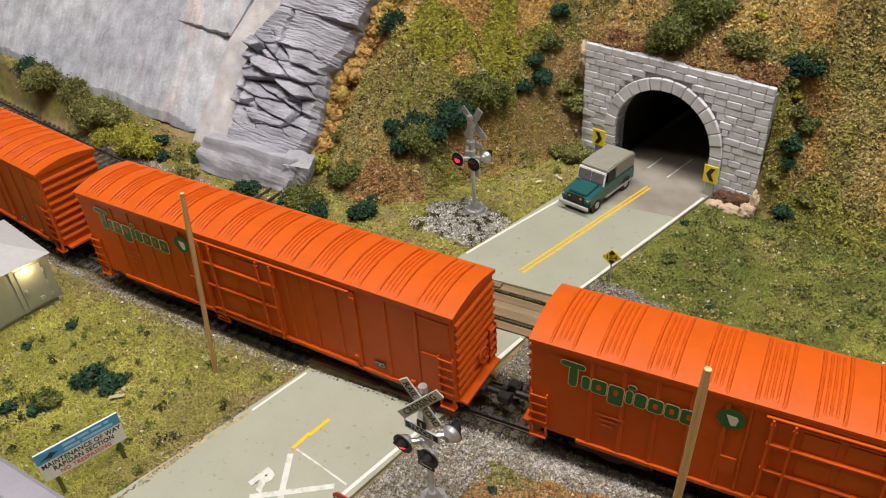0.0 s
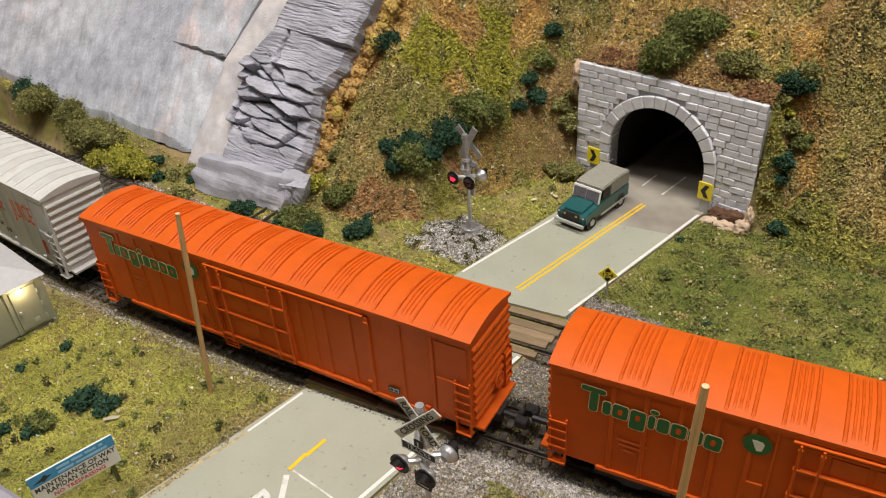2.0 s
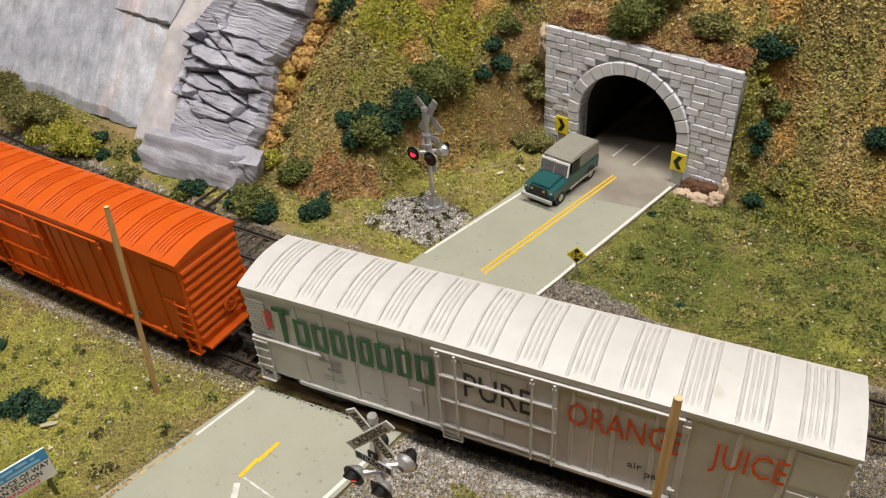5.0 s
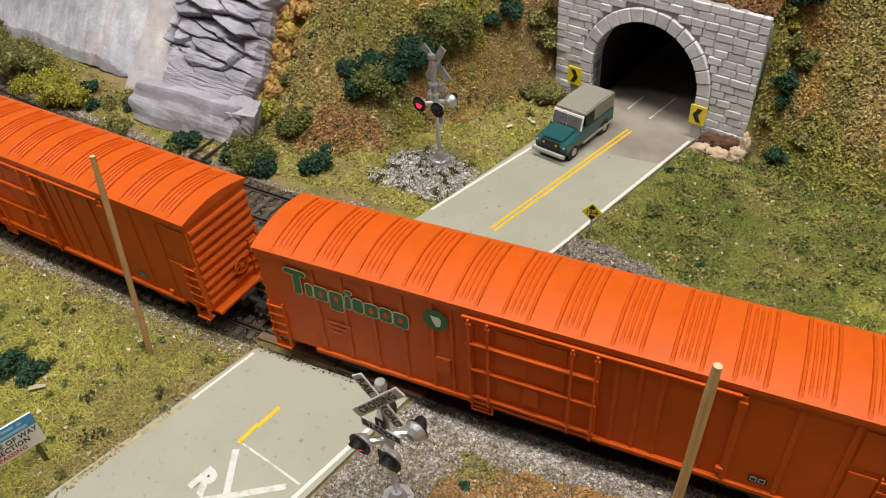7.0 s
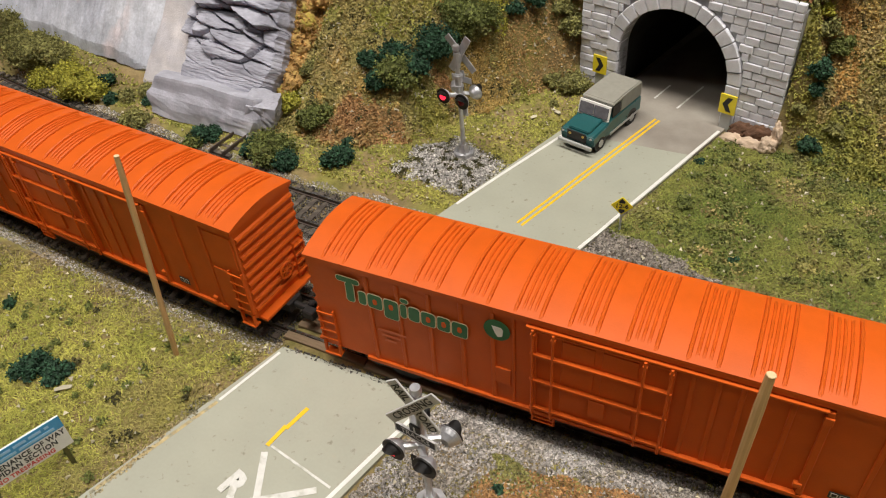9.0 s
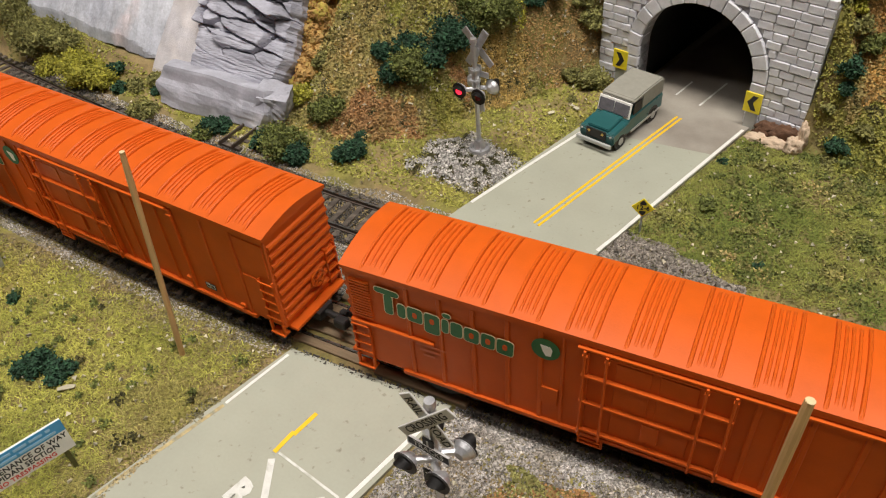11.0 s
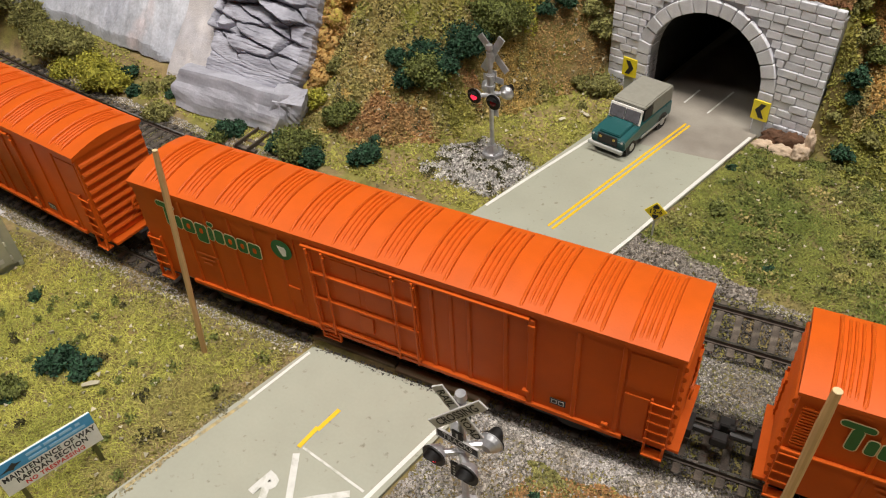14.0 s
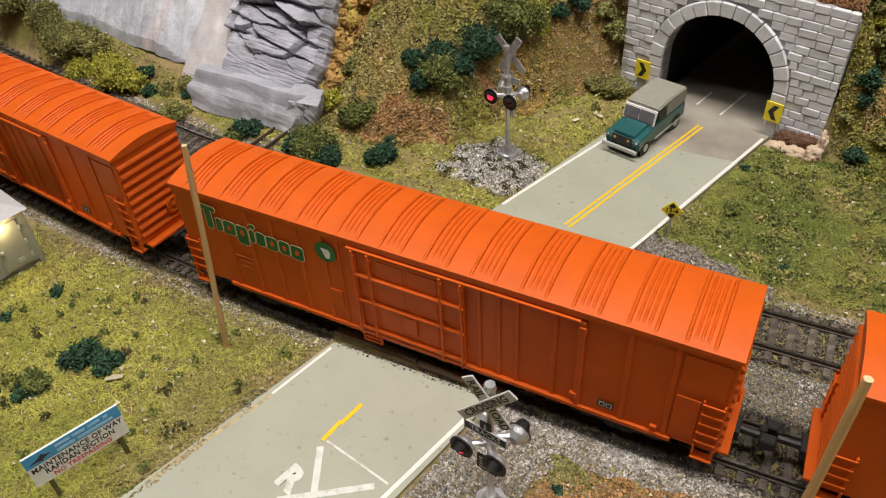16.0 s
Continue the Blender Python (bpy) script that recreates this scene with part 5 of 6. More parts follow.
# ballast along both tracks and gravel
x, y = spread(215000, -330, 165, -24, 118)
n_d, f_d = np.abs(y - v_near(x)), np.abs(y - v_far(x))
ok = ((n_d < 21) | (f_d < 20 + 3 * v_patch(x, y, 12, 2.0)) | ((y > v_near(x)) & (y < v_far(x)))) & (np.abs(x - v_mid(y)) > 32.5)
z = heights(x, y)
deck = (n_d < 15) | (f_d < 15)
p = np.stack([x, y, np.where(deck, -2.5, z) + 0.1], 1)
crumbs("ballast", p[ok & ~deck], (0.28, 0.6), GRAVEL, "fine grey brown ballast round the tracks", "ballast")
# darker ballast within 15 mm of each track's middle line
DARK_BALLAST = material("darker_ballast", (0.09, 0.08, 0.07), 0.85, vary=0.25, bump=0.2, each=0.6, second=(0.15, 0.13, 0.11), mix_scale=50)
crumbs("ballast", p[ok & deck], (0.28, 0.6), DARK_BALLAST, "darker ballast between the rails", "ballast")
x, y = spread(70000, -90, 200, 8, 75)
ok = (y > v_near(x) + 13) & (y < v_far(x) - 13) & (np.abs(x - v_mid(y)) > 32.5)
crumbs("ballast", on_land(x[ok], y[ok]), (0.28, 0.6), material("brown_grey_ballast", (0.22, 0.20, 0.178), 0.9, vary=0.2, bump=0.2, each=0.55), "brown grey ballast between the two tracks", "ballast")
x, y = spread(52000, -12, 110, -100, -12)
out = x - v_mid(y)
verge = (x > 31 + 6 * v_patch(x, y, 9, 4.0)) & (y < -27 + 0.05 * (x - 40) + 5 * v_patch(x, y, 8, 2.0))
ok = (out > 33) & (y < v_near(x) - 13) & ~(verge & (rs.uniform(0, 1, len(x)) < 0.9))
crumbs("gravel", on_land(x[ok], y[ok], 0.2), (0.3, 0.75), GRAVEL, "grey gravel round the crossing signal", "gravel")
x, y = spread(36000, 20, 125, -88, -20)
ok = (x > 31 + 6 * v_patch(x, y, 9, 4.0)) & (y < -27 + 0.05 * (x - 40) + 5 * v_patch(x, y, 8, 2.0))
m = v_patch(x, y, 20, 3.0) + rs.uniform(-0.3, 0.3, len(x)) - 0.01 * (y + 36) > -0.25
crumbs("brown_verge", on_land(x[ok & m], y[ok & m], 0.2), (0.3, 0.75), material("rusty_turf", (0.40, 0.22, 0.085), 0.95, vary=0.2, bump=0.1, each=0.4), "rusty brown turf on the verge")
crumbs("green_verge", on_land(x[ok & ~m], y[ok & ~m], 0.2), (0.3, 0.75), BUSH_OLIVE, "olive turf on the verge")
x, y = spread(26000, -80, -10, 82, 138)
h = ((x + 44) / 23) ** 2 + ((y - 110) / 18) ** 2 + v_patch(x, y, 12, 1.7) * 0.9
ok = (h + rs.uniform(-0.5, 0.5, len(x)) < 1.05) & clear(x, y, 32.5, 17)
p = on_land(x, y, 0.3)
p[:, 2] += np.clip(1 - h, 0, 1) * 1.5 * rs.uniform(0.2, 1, len(x))
p[:, 2] += 1.6 * np.clip(v_patch(x, y, 6, 5.5), 0, 1)
soil = ok & (v_patch(x, y, 5, 8.1) + rs.uniform(-0.3, 0.3, len(x)) > 0.16)
crumbs("heap_soil", p[soil], (0.3, 0.7), bpy.data.materials["dark_humus_turf"], "dark soil showing through the gravel heap", "soil")
crumbs("gravel_heap", p[ok & ~soil], (0.35, 0.9), material("pale_grey_gravel", (0.50, 0.475, 0.44), 0.9, vary=0.2, bump=0.2, each=0.6), "heap of grey gravel round the far signal", "gravel")
x, y = spread(2600, -330, 232, -128, 240)
ok = clear(x, y, 33, 17)
crumbs("pale_pebbles", on_land(x[ok], y[ok], 1.2), (0.5, 1.1), PALE, "scattered pale pebbles", "pebbles")
x, y = spread(900, -60, 30, -20, -14.5)
ok = np.abs(x - v_mid(y)) < 30
p = np.stack([x, y, np.full_like(x, -0.2)], 1)
crumbs("road_edge_crumbs", p[ok & (y > -17)], (0.3, 0.8), material("dark_crumbs", (0.09, 0.08, 0.07), 0.9, vary=0.2, bump=0, each=0.4), "dark crumbs along the broken road edge", "crumbs")

x, y = spread(9000, -95, -48, -110, -44)
off = x - v_mid(y)
ok = (off > -37) & (off < -31.2 + 2.2 * v_patch(x, y, 5, 2.2) + 1.2 * v_patch(x, y, 17, 5.2))
p = on_land(x, y, 0.2)
p[:, 2] = np.where(off > -33.2, 0.05, p[:, 2])
crumbs("road_edge_sand", p[ok], (0.25, 0.65), material("yellow_sand", (0.42, 0.33, 0.17), 0.95, vary=0.2, bump=0, each=0.45, second=(0.22, 0.20, 0.12), mix_scale=50), "sandy crumbs along the worn road edge", "sand")
x, y = spread(5000, -70, 90, 72, 182)
off = np.abs(x - v_mid(y))
ok = (off > 31.0 + 0.8 * v_patch(x, y, 6, 2.2)) & (off < 35)
p = on_land(x, y, 0.3)
crumbs("road_edge_dust", p[ok], (0.25, 0.6), bpy.data.materials["grey_brown_soil"], "grey brown dust along the road edge", "soil")

# ---- bushes ----
LEAF = {"D": BUSH_DARK, "M": BUSH_MID, "O": BUSH_OLIVE, "Y": BUSH_YELLOW}
SAY = {"D": "dark green foam foliage bush", "M": "mid green foam foliage bush", "O": "olive brown foam foliage bush", "Y": "yellow green foam foliage bush"}


def bush(x, y, r, tone, rng):
    z = float(heights(np.array([x]), np.array([y]))[0])
    where = "on the hillside" if y > foot(x) else "on the meadow"
    top = thing("bush", mm(x, y, z - 0.4), SAY[tone] + " " + where, "bush", "foam foliage bushes")
    lobes = [(0.0, 0.0, r * 0.55, r * 0.62)]
    for i in range(6 if r > 5 else 4):
        a, q = rng.uniform(0, 6.28), rng.uniform(0.35, 0.75)
        lobes.append((math.cos(a) * r * q, math.sin(a) * r * q, r * rng.uniform(0.15, 0.75), r * rng.uniform(0.28, 0.48)))
    bm = bmesh.new()
    for cx, cy, cz, cr in lobes:
        made = bmesh.ops.create_icosphere(bm, subdivisions=1, radius=cr * 0.6, matrix=Matrix.Translation((cx, cy, max(cz, cr * 0.4))))
        for w in made["verts"]:
            w.co += Vector((rng.uniform(-1, 1), rng.uniform(-1, 1), rng.uniform(-1, 1))) * cr * 0.12
    part("core", bm, LEAF[tone], top)
    pts = []
    for cx, cy, cz, cr in lobes:
        n = int(46 + 21 * cr * cr)
        d = rs.normal(size=(n, 3))
        d /= np.linalg.norm(d, axis=1)[:, None]
        pts.append(np.array([cx, cy, max(cz, cr * 0.4)]) + d * (cr * rs.uniform(0.5, 1.0, (n, 1)) * (1 + 0.65 * rs.uniform(0, 1, (n, 1)) ** 3)))
    p = np.concatenate(pts)
    p[:, 2] *= 0.86
    crumbs("crown", p[p[:, 2] > -0.5], (0.35, 0.95), LEAF[tone], "", parent=top)
    return top


BUSHES = [
    (-134, -58, 6.6, "D"), (-124, -57, 5.2, "D"), (-141, -73, 5.6, "M"), (-153, -83, 4.2, "D"), (-178, -55, 2.3, "D"),
    (-170, -36, 2.6, "D"), (-141, -79, 4.1, "D"), (61, 117, 4.4, "M"), (78, 118, 4.4, "M"), (86, 90, 2.1, "D"),
    (-84, 137, 11.3, "M"), (-90, 134, 7.5, "D"), (-77, 145, 8.2, "D"), (-72, 156, 11.5, "D"), (-63, 175, 13.6, "M"),
    (-89, 144, 7.6, "D"), (-58, 176, 8.5, "O"), (-98, 138, 5.7, "D"), (-38, 202, 6.7, "D"), (-41, 205, 5.3, "D"),
    (-37, 214, 7.4, "M"), (-36, 226, 6.1, "D"), (-44, 194, 4.6, "D"), (-132, 88, 11.3, "M"), (-119, 85, 6.8, "D"),
    (-96, 93, 7.3, "D"), (-120, 115, 9.0, "M"), (-140, 89, 7.0, "D"), (-124, 181, 9.6, "D"), (-98, 108, 3.7, "D"),
    (-172, 89, 7.3, "D"), (-259, 113, 5.8, "D"), (-248, 104, 4.5, "D"), (-374, 129, 13.6, "O"), (-395, 132, 10.3, "D"),
    (-471, 162, 7.3, "D"), (-322, 115, 15.9, "O"), (-277, 106, 14.9, "Y"), (-344, 128, 12.2, "O"), (-219, 91, 7.8, "O"),
    (-174, 84, 6.0, "M"), (-304, 118, 12.3, "O"), (-260, 104, 9.2, "Y"), (-302, 108, 8.9, "Y"), (-18, 209, 8.1, "O"),
    (-25, 208, 6.1, "O"), (-21, 214, 3.4, "O"), (-13, 194, 8.8, "O"), (-24, 193, 4.7, "O"), (36, 205, 15.5, "M"),
    (45, 214, 14, "M"), (29, 202, 6.9, "M"), (73, 198, 9.1, "O"), (63, 203, 4.3, "O"), (96, 194, 9.1, "D"),
    (101, 199, 6.7, "O"), (99, 190, 6.7, "O"), (92, 192, 5.5, "O"), (100, 181, 6.2, "D"), (101, 179, 4.0, "D"),
    (74, 212, 3.1, "Y"), (88, 185, 4.8, "O"), (96, 191, 4.3, "Y"), (61, 149, 2.4, "D"), (-17, 176, 2.9, "O"),
    (150, 189, 7.3, "D"), (-224, 119, 5.5, "O"), (-230, 113, 5.0, "O"), (-219, 124, 4.0, "Y"), (-222, 107, 4.2, "D"), (-140, 122, 6.5, "Y"), (-134, 138, 6.0, "O"), (-240, 108, 5.5, "O"),
    (104, 172, 5.4, "D"), (108, 168, 4.4, "M"), (101, 167, 4.0, "O"), (112, 176, 4.6, "O"), (105, 190, 5.6, "M"), (96, 176, 3.4, "O"), (-377, 136, 9.3, "D"), (39, -39, 1.8, "D"), (-140, -75, 3.6, "D"),
]
rng = random.Random(3)
for x, y, r, tone in BUSHES:
    bush(x, y, r * 1.08, tone, rng)

# ---- chips of wood beside the bushes ----
def chip(x, y, turn, length, label):
    z = float(heights(np.array([x]), np.array([y]))[0])
    bm = bmesh.new()
    prism(bm, [(-length / 2, -0.7), (length / 2, -1.0), (length / 2 + 0.5, 0.2), (0.3, 1.0), (-length / 2, 0.6)], 0, 0.5)
    return tagged(part("wood_chip", bm, bpy.data.materials["pale_flock"], at=mm(x, y, z + 1.2, 8, -6, turn)), label, "wood chip", "wood chips")


chip(-116, -61, 35, 6.0, "pale tan wood chip lying beside a bush")
chip(-60, 161, 20, 5.0, "pale tan bark chip on the hillside")
chip(-12, 168, -30, 3.5, "pale grey stone chip on the grass")
chip(-22, 160, 50, 3.0, "pale grey stone chip on the grass")

# ---- signals ----
def signal(m, label, tracks=True, boards=0.0):
    top = thing("crossing_signal", m, label, "crossing signal", "crossing signals")
    bm = bmesh.new()
    rod(bm, (0, 0, -1), (0, 0, 1.2), 5.0, 8)
    rod(bm, (0, 0, 1.2), (0, 0, 5.0), 3.2, 8, 1.8)
    for k in range(4):
        rod(bm, (3.6 * math.cos(k * 1.57 + 0.8), 3.6 * math.sin(k * 1.57 + 0.8), 1), (3.6 * math.cos(k * 1.57 + 0.8), 3.6 * math.sin(k * 1.57 + 0.8), 2.2), 0.5, 6)
    part("base", bm, SILVER, top)
    bm = bmesh.new()
    rod(bm, (0, 0, 3), (0, 0, 53), 1.05, 12)
    part("mast", bm, SILVER, top)
    bm = bmesh.new()
    rod(bm, (0, 0, 52.5), (0, 0, 54.3), 1.7, 12, 1.4)
    part("cap", bm, SILVER, top)
    bm = bmesh.new()
    rod(bm, (0, 0, 44), (0, 0, 51), 1.5, 10)
    box(bm, -1.2, 1.2, -2.0, 0, 45.8, 49.8, 0.2)
    part("board_clamp", bm, SILVER, top)
    for ang, words, off in ((-58, ("RAIL", "ROAD"), -2.1), (45, ("CROSSING",), -2.75)):
        bm = bmesh.new()
        box(bm, -9.9, 9.9, -0.3, 0.3, -1.7, 1.7, 0.12)
        board = part("crossbuck_board", bm, SIGN_GREY if tracks else SILVER, top, "weathered white board with black words" if tracks else "bare silver board back", at=mm(0, 0, 0, 0, 0, boards) @ mm(0, off, 49.2, 0, -ang, 0))
        for w in words:
            x = {"RAIL": -5.6, "ROAD": 5.6}.get(w, 0)
            part("lettering", lettering(w, 3.3, BLACK_INK, "lettering", 0.05, 0.92 if x else 0.98, 1.0, bold=0.012), None, board, at=mm(x, -0.33, 0, 90, 0, 0))
    if tracks:
        bm = bmesh.new()
        box(bm, -6.4, 6.4, -0.3, 0.3, -1.5, 1.5, 0.1)
        box(bm, -1.7, 1.7, -0.3, 0.3, 1.4, 4.4, 0.1)
        sign = part("track_count_board", bm, BLACK, top, "black board with pale rim and words", at=mm(0, -2.2, 36.5))
        bm = bmesh.new()
        for x0, x1, z0, z1 in ((-6.6, 6.6, -1.75, -1.5), (-6.6, 6.6, 1.5, 1.75), (-6.7, -6.4, -1.75, 1.75), (6.4, 6.7, -1.75, 1.75)):
            box(bm, x0, x1, -0.4, 0.2, z0, z1)
        part("rim", bm, SIGN_GREY, sign)
        part("lettering", lettering("TRACKS", 2.7, SIGN_GREY, "lettering", 0.05, 0.95), None, sign, at=mm(0, -0.34, 0, 90, 0, 0))
        bm = bmesh.new()
        box(bm, -0.3, 0.3, -0.4, 0, 2.0, 3.9)
        part("count_bar", bm, SIGN_GREY, sign)
        bm = bmesh.new()
        box(bm, -3.2, 3.2, -0.3, 0.3, -3.2, 3.2, 0.1)
        plate = part("lower_plate", bm, BLACK, top, "black plate with unreadable pale bars", at=mm(0, -1.8, 22))
        for z in (-1.9, -0.6, 0.7, 2.0):
            bm = bmesh.new()
            box(bm, -2.3, 2.3, -0.4, -0.2, z - 0.25, z + 0.25)
            part("text_bar", bm, SIGN_GREY, plate)
    else:
        bm = bmesh.new()
        box(bm, -5.4, 5.4, -0.3, 0.3, -1.4, 1.4, 0.1)
        box(bm, -1.7, 1.7, -0.3, 0.3, 1.3, 4.2, 0.1)
        box(bm, -1.0, 1.0, 0.2, 1.6, -1.0, 3.0, 0.2)
        part("track_count_board", bm, SILVER, top, "bare silver back of a count board", at=mm(0, -2.2, 37.5))
        bm = bmesh.new()
        box(bm, -2.6, 2.6, -0.3, 0.3, -2.6, 2.6, 0.1)
        part("lower_plate", bm, SILVER, top, "bare silver plate back", at=mm(0, -1.8, 22))
        bm = bmesh.new()
        rod(bm, (0, 0, 33), (0, 0, 41), 1.6, 10)
        rod(bm, (0, 0, 34.5), (0, 0, 35.6), 2.2, 10)
        rod(bm, (0, 0, 39.5), (0, 0, 40.4), 2.1, 10)
        part("board_clamp", bm, SILVER, top)
    bm = bmesh.new()
    rod(bm, (0, 0, 28.5), (0, 0, 33.5), 1.7, 10)
    part("arm_collar", bm, SILVER, top)
    reach = 5.6 if tracks else 4.6
    for s in (-1, 1):
        for x in (-5.2, 5.2):
            bm = bmesh.new()
            rod(bm, (0, s * 1.0, 31), (x, s * (reach - 0.4), 31), 1.05, 8)
            part("lamp_arm", bm, SILVER, top)
    for s in (-1, 1):
        for x in (-5.2, 5.2):
            bm = bmesh.new()
            rod(bm, (0, 2.6, 0), (0, 1.2, 0), 1.3, 16, 2.6)
            rod(bm, (0, 1.2, 0), (0, -0.15, 0), 2.6, 20, 3.3)
            rod(bm, (0, -0.1, 0), (0, -0.3, 0), 3.55, 24)
            lamp = part("lamp", bm, SILVER, top, at=mm(x, s * reach, 31, 0, 0, 0 if s < 0 else 180))
            bm = bmesh.new()
            rod(bm, (0, -0.3, 0), (0, -0.8, 0), 3.6, 24)
            part("backing_disc", bm, BLACK, lamp, "round black target disc")
            bm = bmesh.new()
            n = 14
            inner, outer = [], []
            for i in range(n + 1):
                a = math.pi * (0.02 + 0.96 * i / n)
                for ln, lst in ((0.0, inner), (2.9 * math.sin(a) + 0.2, outer)):
                    lst.append(bm.verts.new((2.5 * math.cos(a), -0.75 - ln, 2.5 * math.sin(a))))
            for i in range(n):
                bm.faces.new((inner[i], inner[i + 1], outer[i + 1], outer[i]))
            bmesh.ops.solidify(bm, geom=list(bm.faces), thickness=0.2)
            part("hood", bm, BLACK, lamp, "black half-round hood")
            bm = bmesh.new()
            bmesh.ops.create_uvsphere(bm, u_segments=14, v_segments=7, radius=1.6, matrix=Matrix.Translation((0, -0.75, -0.2)) @ Matrix.Diagonal((1, 0.75, 1, 1)))
            lit = (x < 0) == (s < 0)
            part("lens", bm, LAMP_RED if lit else RED_DIM, lamp, "lit red lens" if lit else "dark red lens")
    return top


signal(mm(22.6, -51.5, 0, 0, 0, -10), "silver railroad crossing signal with crossbuck and red lamps", boards=14.0)
signal(mm(-41.5, 119, 0.5, 0, 1.5, 166), "silver crossing signal seen from behind, standing in gravel", False)

# ---- wooden skewers ----
def skewer(a, b, label, radius=1.2):
    a, b = Vector(a), Vector(b)
    top = thing("wooden_skewer", Matrix.Translation(a * MM) @ (b - a).to_track_quat("Z", "Y").to_matrix().to_4x4(), label, "wooden stick", "wooden sticks")
    L = (b - a).length
    bm = bmesh.new()
    rings = []
    for j in range(9):
        r = radius + 0.06 * math.sin(j * 2.1) - (0.12 if j == 8 else 0)
        rings.append([bm.verts.new((r * math.cos(i * math.pi / 5) + 0.1 * math.sin(j), r * math.sin(i * math.pi / 5), L * j / 8)) for i in range(10)])
    for p, q in zip(rings, rings[1:]):
        for i in range(10):
            bm.faces.new((p[i], p[(i + 1) % 10], q[(i + 1) % 10], q[i]))
    bm.faces.new(rings[0][::-1])
    bm.faces.new(rings[-1])
    part("shaft", bm, WOOD, top, smooth=False)
    bm = bmesh.new()
    rod(bm, (0, 0, L - 0.05), (0, 0, L + 0.12), radius * 0.86, 10, radius * 0.8)
    part("cut_end", bm, material("pale_cut_wood", (0.72, 0.56, 0.32), 0.6, vary=0.1, bump=0.05), top, "pale sawn end")


skewer((-89.5, -32.5, -1.5), (-86.3, -26.4, 82.5), "thin bamboo skewer stuck upright in the grass", 1.0)
skewer((97.5, -45.0, -1.5), (99.8, -41.5, 82.5), "thin bamboo skewer stuck upright beside the track")

# ---- sign of the track crew ----
sign = thing("notice_board", mm(-94, -93, 0, 0, 0, 68), "white and blue printed notice board on two posts", "notice board")
bm = bmesh.new()
box(bm, -14.4, 14.6, -0.4, 0.4, 8.2, 21.4, 0.05)
part("panel", bm, WHITE_INK, sign)
bm = bmesh.new()
box(bm, -14.4, 14.6, -0.5, -0.3, 16.7, 21.4)
head = part("blue_header", bm, BLUE_INK, sign, "blue header with a dark emblem and bars")
bm = bmesh.new()
prism(bm, [(-13.2, 18), (-10.5, 19.0), (-9, 20.2), (-8.4, 19.3), (-6.8, 18.9), (-8.6, 18.3), (-9.6, 17.4), (-10.8, 18.0)], 0, 0.1, Matrix.Translation((0, -0.52, 0)) @ Matrix.Rotation(radians(90), 4, "X"))
part("emblem", bm, BLACK_INK, head)
for x0, x1, z in ((-5, -0.6, 19.9), (0.2, 4.0, 19.9), (4.8, 8.6, 19.9), (9.6, 11.0, 19.9), (-5, 0.4, 17.9), (1.2, 12.0, 17.9)):
    bm = bmesh.new()
    box(bm, x0, x1, -0.62, -0.4, z - 0.5, z + 0.5)
    part("text_bar", bm, material("pale_blue_bar", (0.30, 0.55, 0.75), 0.5, vary=0.05, bump=0) if "pale_blue_bar" not in bpy.data.materials else bpy.data.materials["pale_blue_bar"], head)
for txt, z, size, mat in (("MAINTENANCE OF WAY", 14.9, 2.9, BLACK_INK), ("RAPIDAN SECTION", 12.3, 2.9, BLACK_INK), ("NO TRESPASSING", 9.8, 2.3, RED_INK)):
    part("lettering", lettering(txt, size, mat, "lettering", 0.05, 0.82 if size > 2.5 else 0.95, 1.05, bold=0.022), None, sign, at=mm(0.2, -0.45, z, 90, 0, 0))
for x in (-10.5, 11.5):
    bm = bmesh.new()
    box(bm, x - 0.7, x + 0.7, 0.4, 1.8, -2, 17, 0.1)
    part("post", bm, BUSH_OLIVE, sign, "olive painted post")

# ---- clearance sign ----
cs = thing("clearance_sign", mm(40.3, 90.8, -1.2, 0, 0, 8), "yellow diamond clearance sign on a thin post", "road sign")
bm = bmesh.new()
rod(bm, (0, 0, -1), (0, 0, 14), 0.45, 8)
part("post", bm, BUMPER, cs)
bm = bmesh.new()
box(bm, -3.1, 3.1, -0.25, 0.25, -3.1, 3.1, 0.05, Matrix.Translation((0, -0.6, 13.2)) @ Matrix.Rotation(radians(45), 4, "Y"))
part("plate", bm, YELLOW_SIGN, cs)
part("lettering", lettering("12-6", 2.9, BLACK_INK, "lettering", 0.05, 1.0, bold=0.02), None, cs, at=mm(0, -0.88, 13.2, 90, 0, 0))
for s in (-1, 1):
    bm = bmesh.new()
    prism(bm, [(-1.2, 1.5 * s), (1.2, 1.5 * s), (1.2, 2.4 * s), (0, 3.7 * s), (-1.2, 2.4 * s)], 0, 0.08, Matrix.Translation((0, -0.86, 13.2)) @ Matrix.Rotation(radians(90), 4, "X"))
    part("arrow_mark", bm, BLACK_INK, cs)


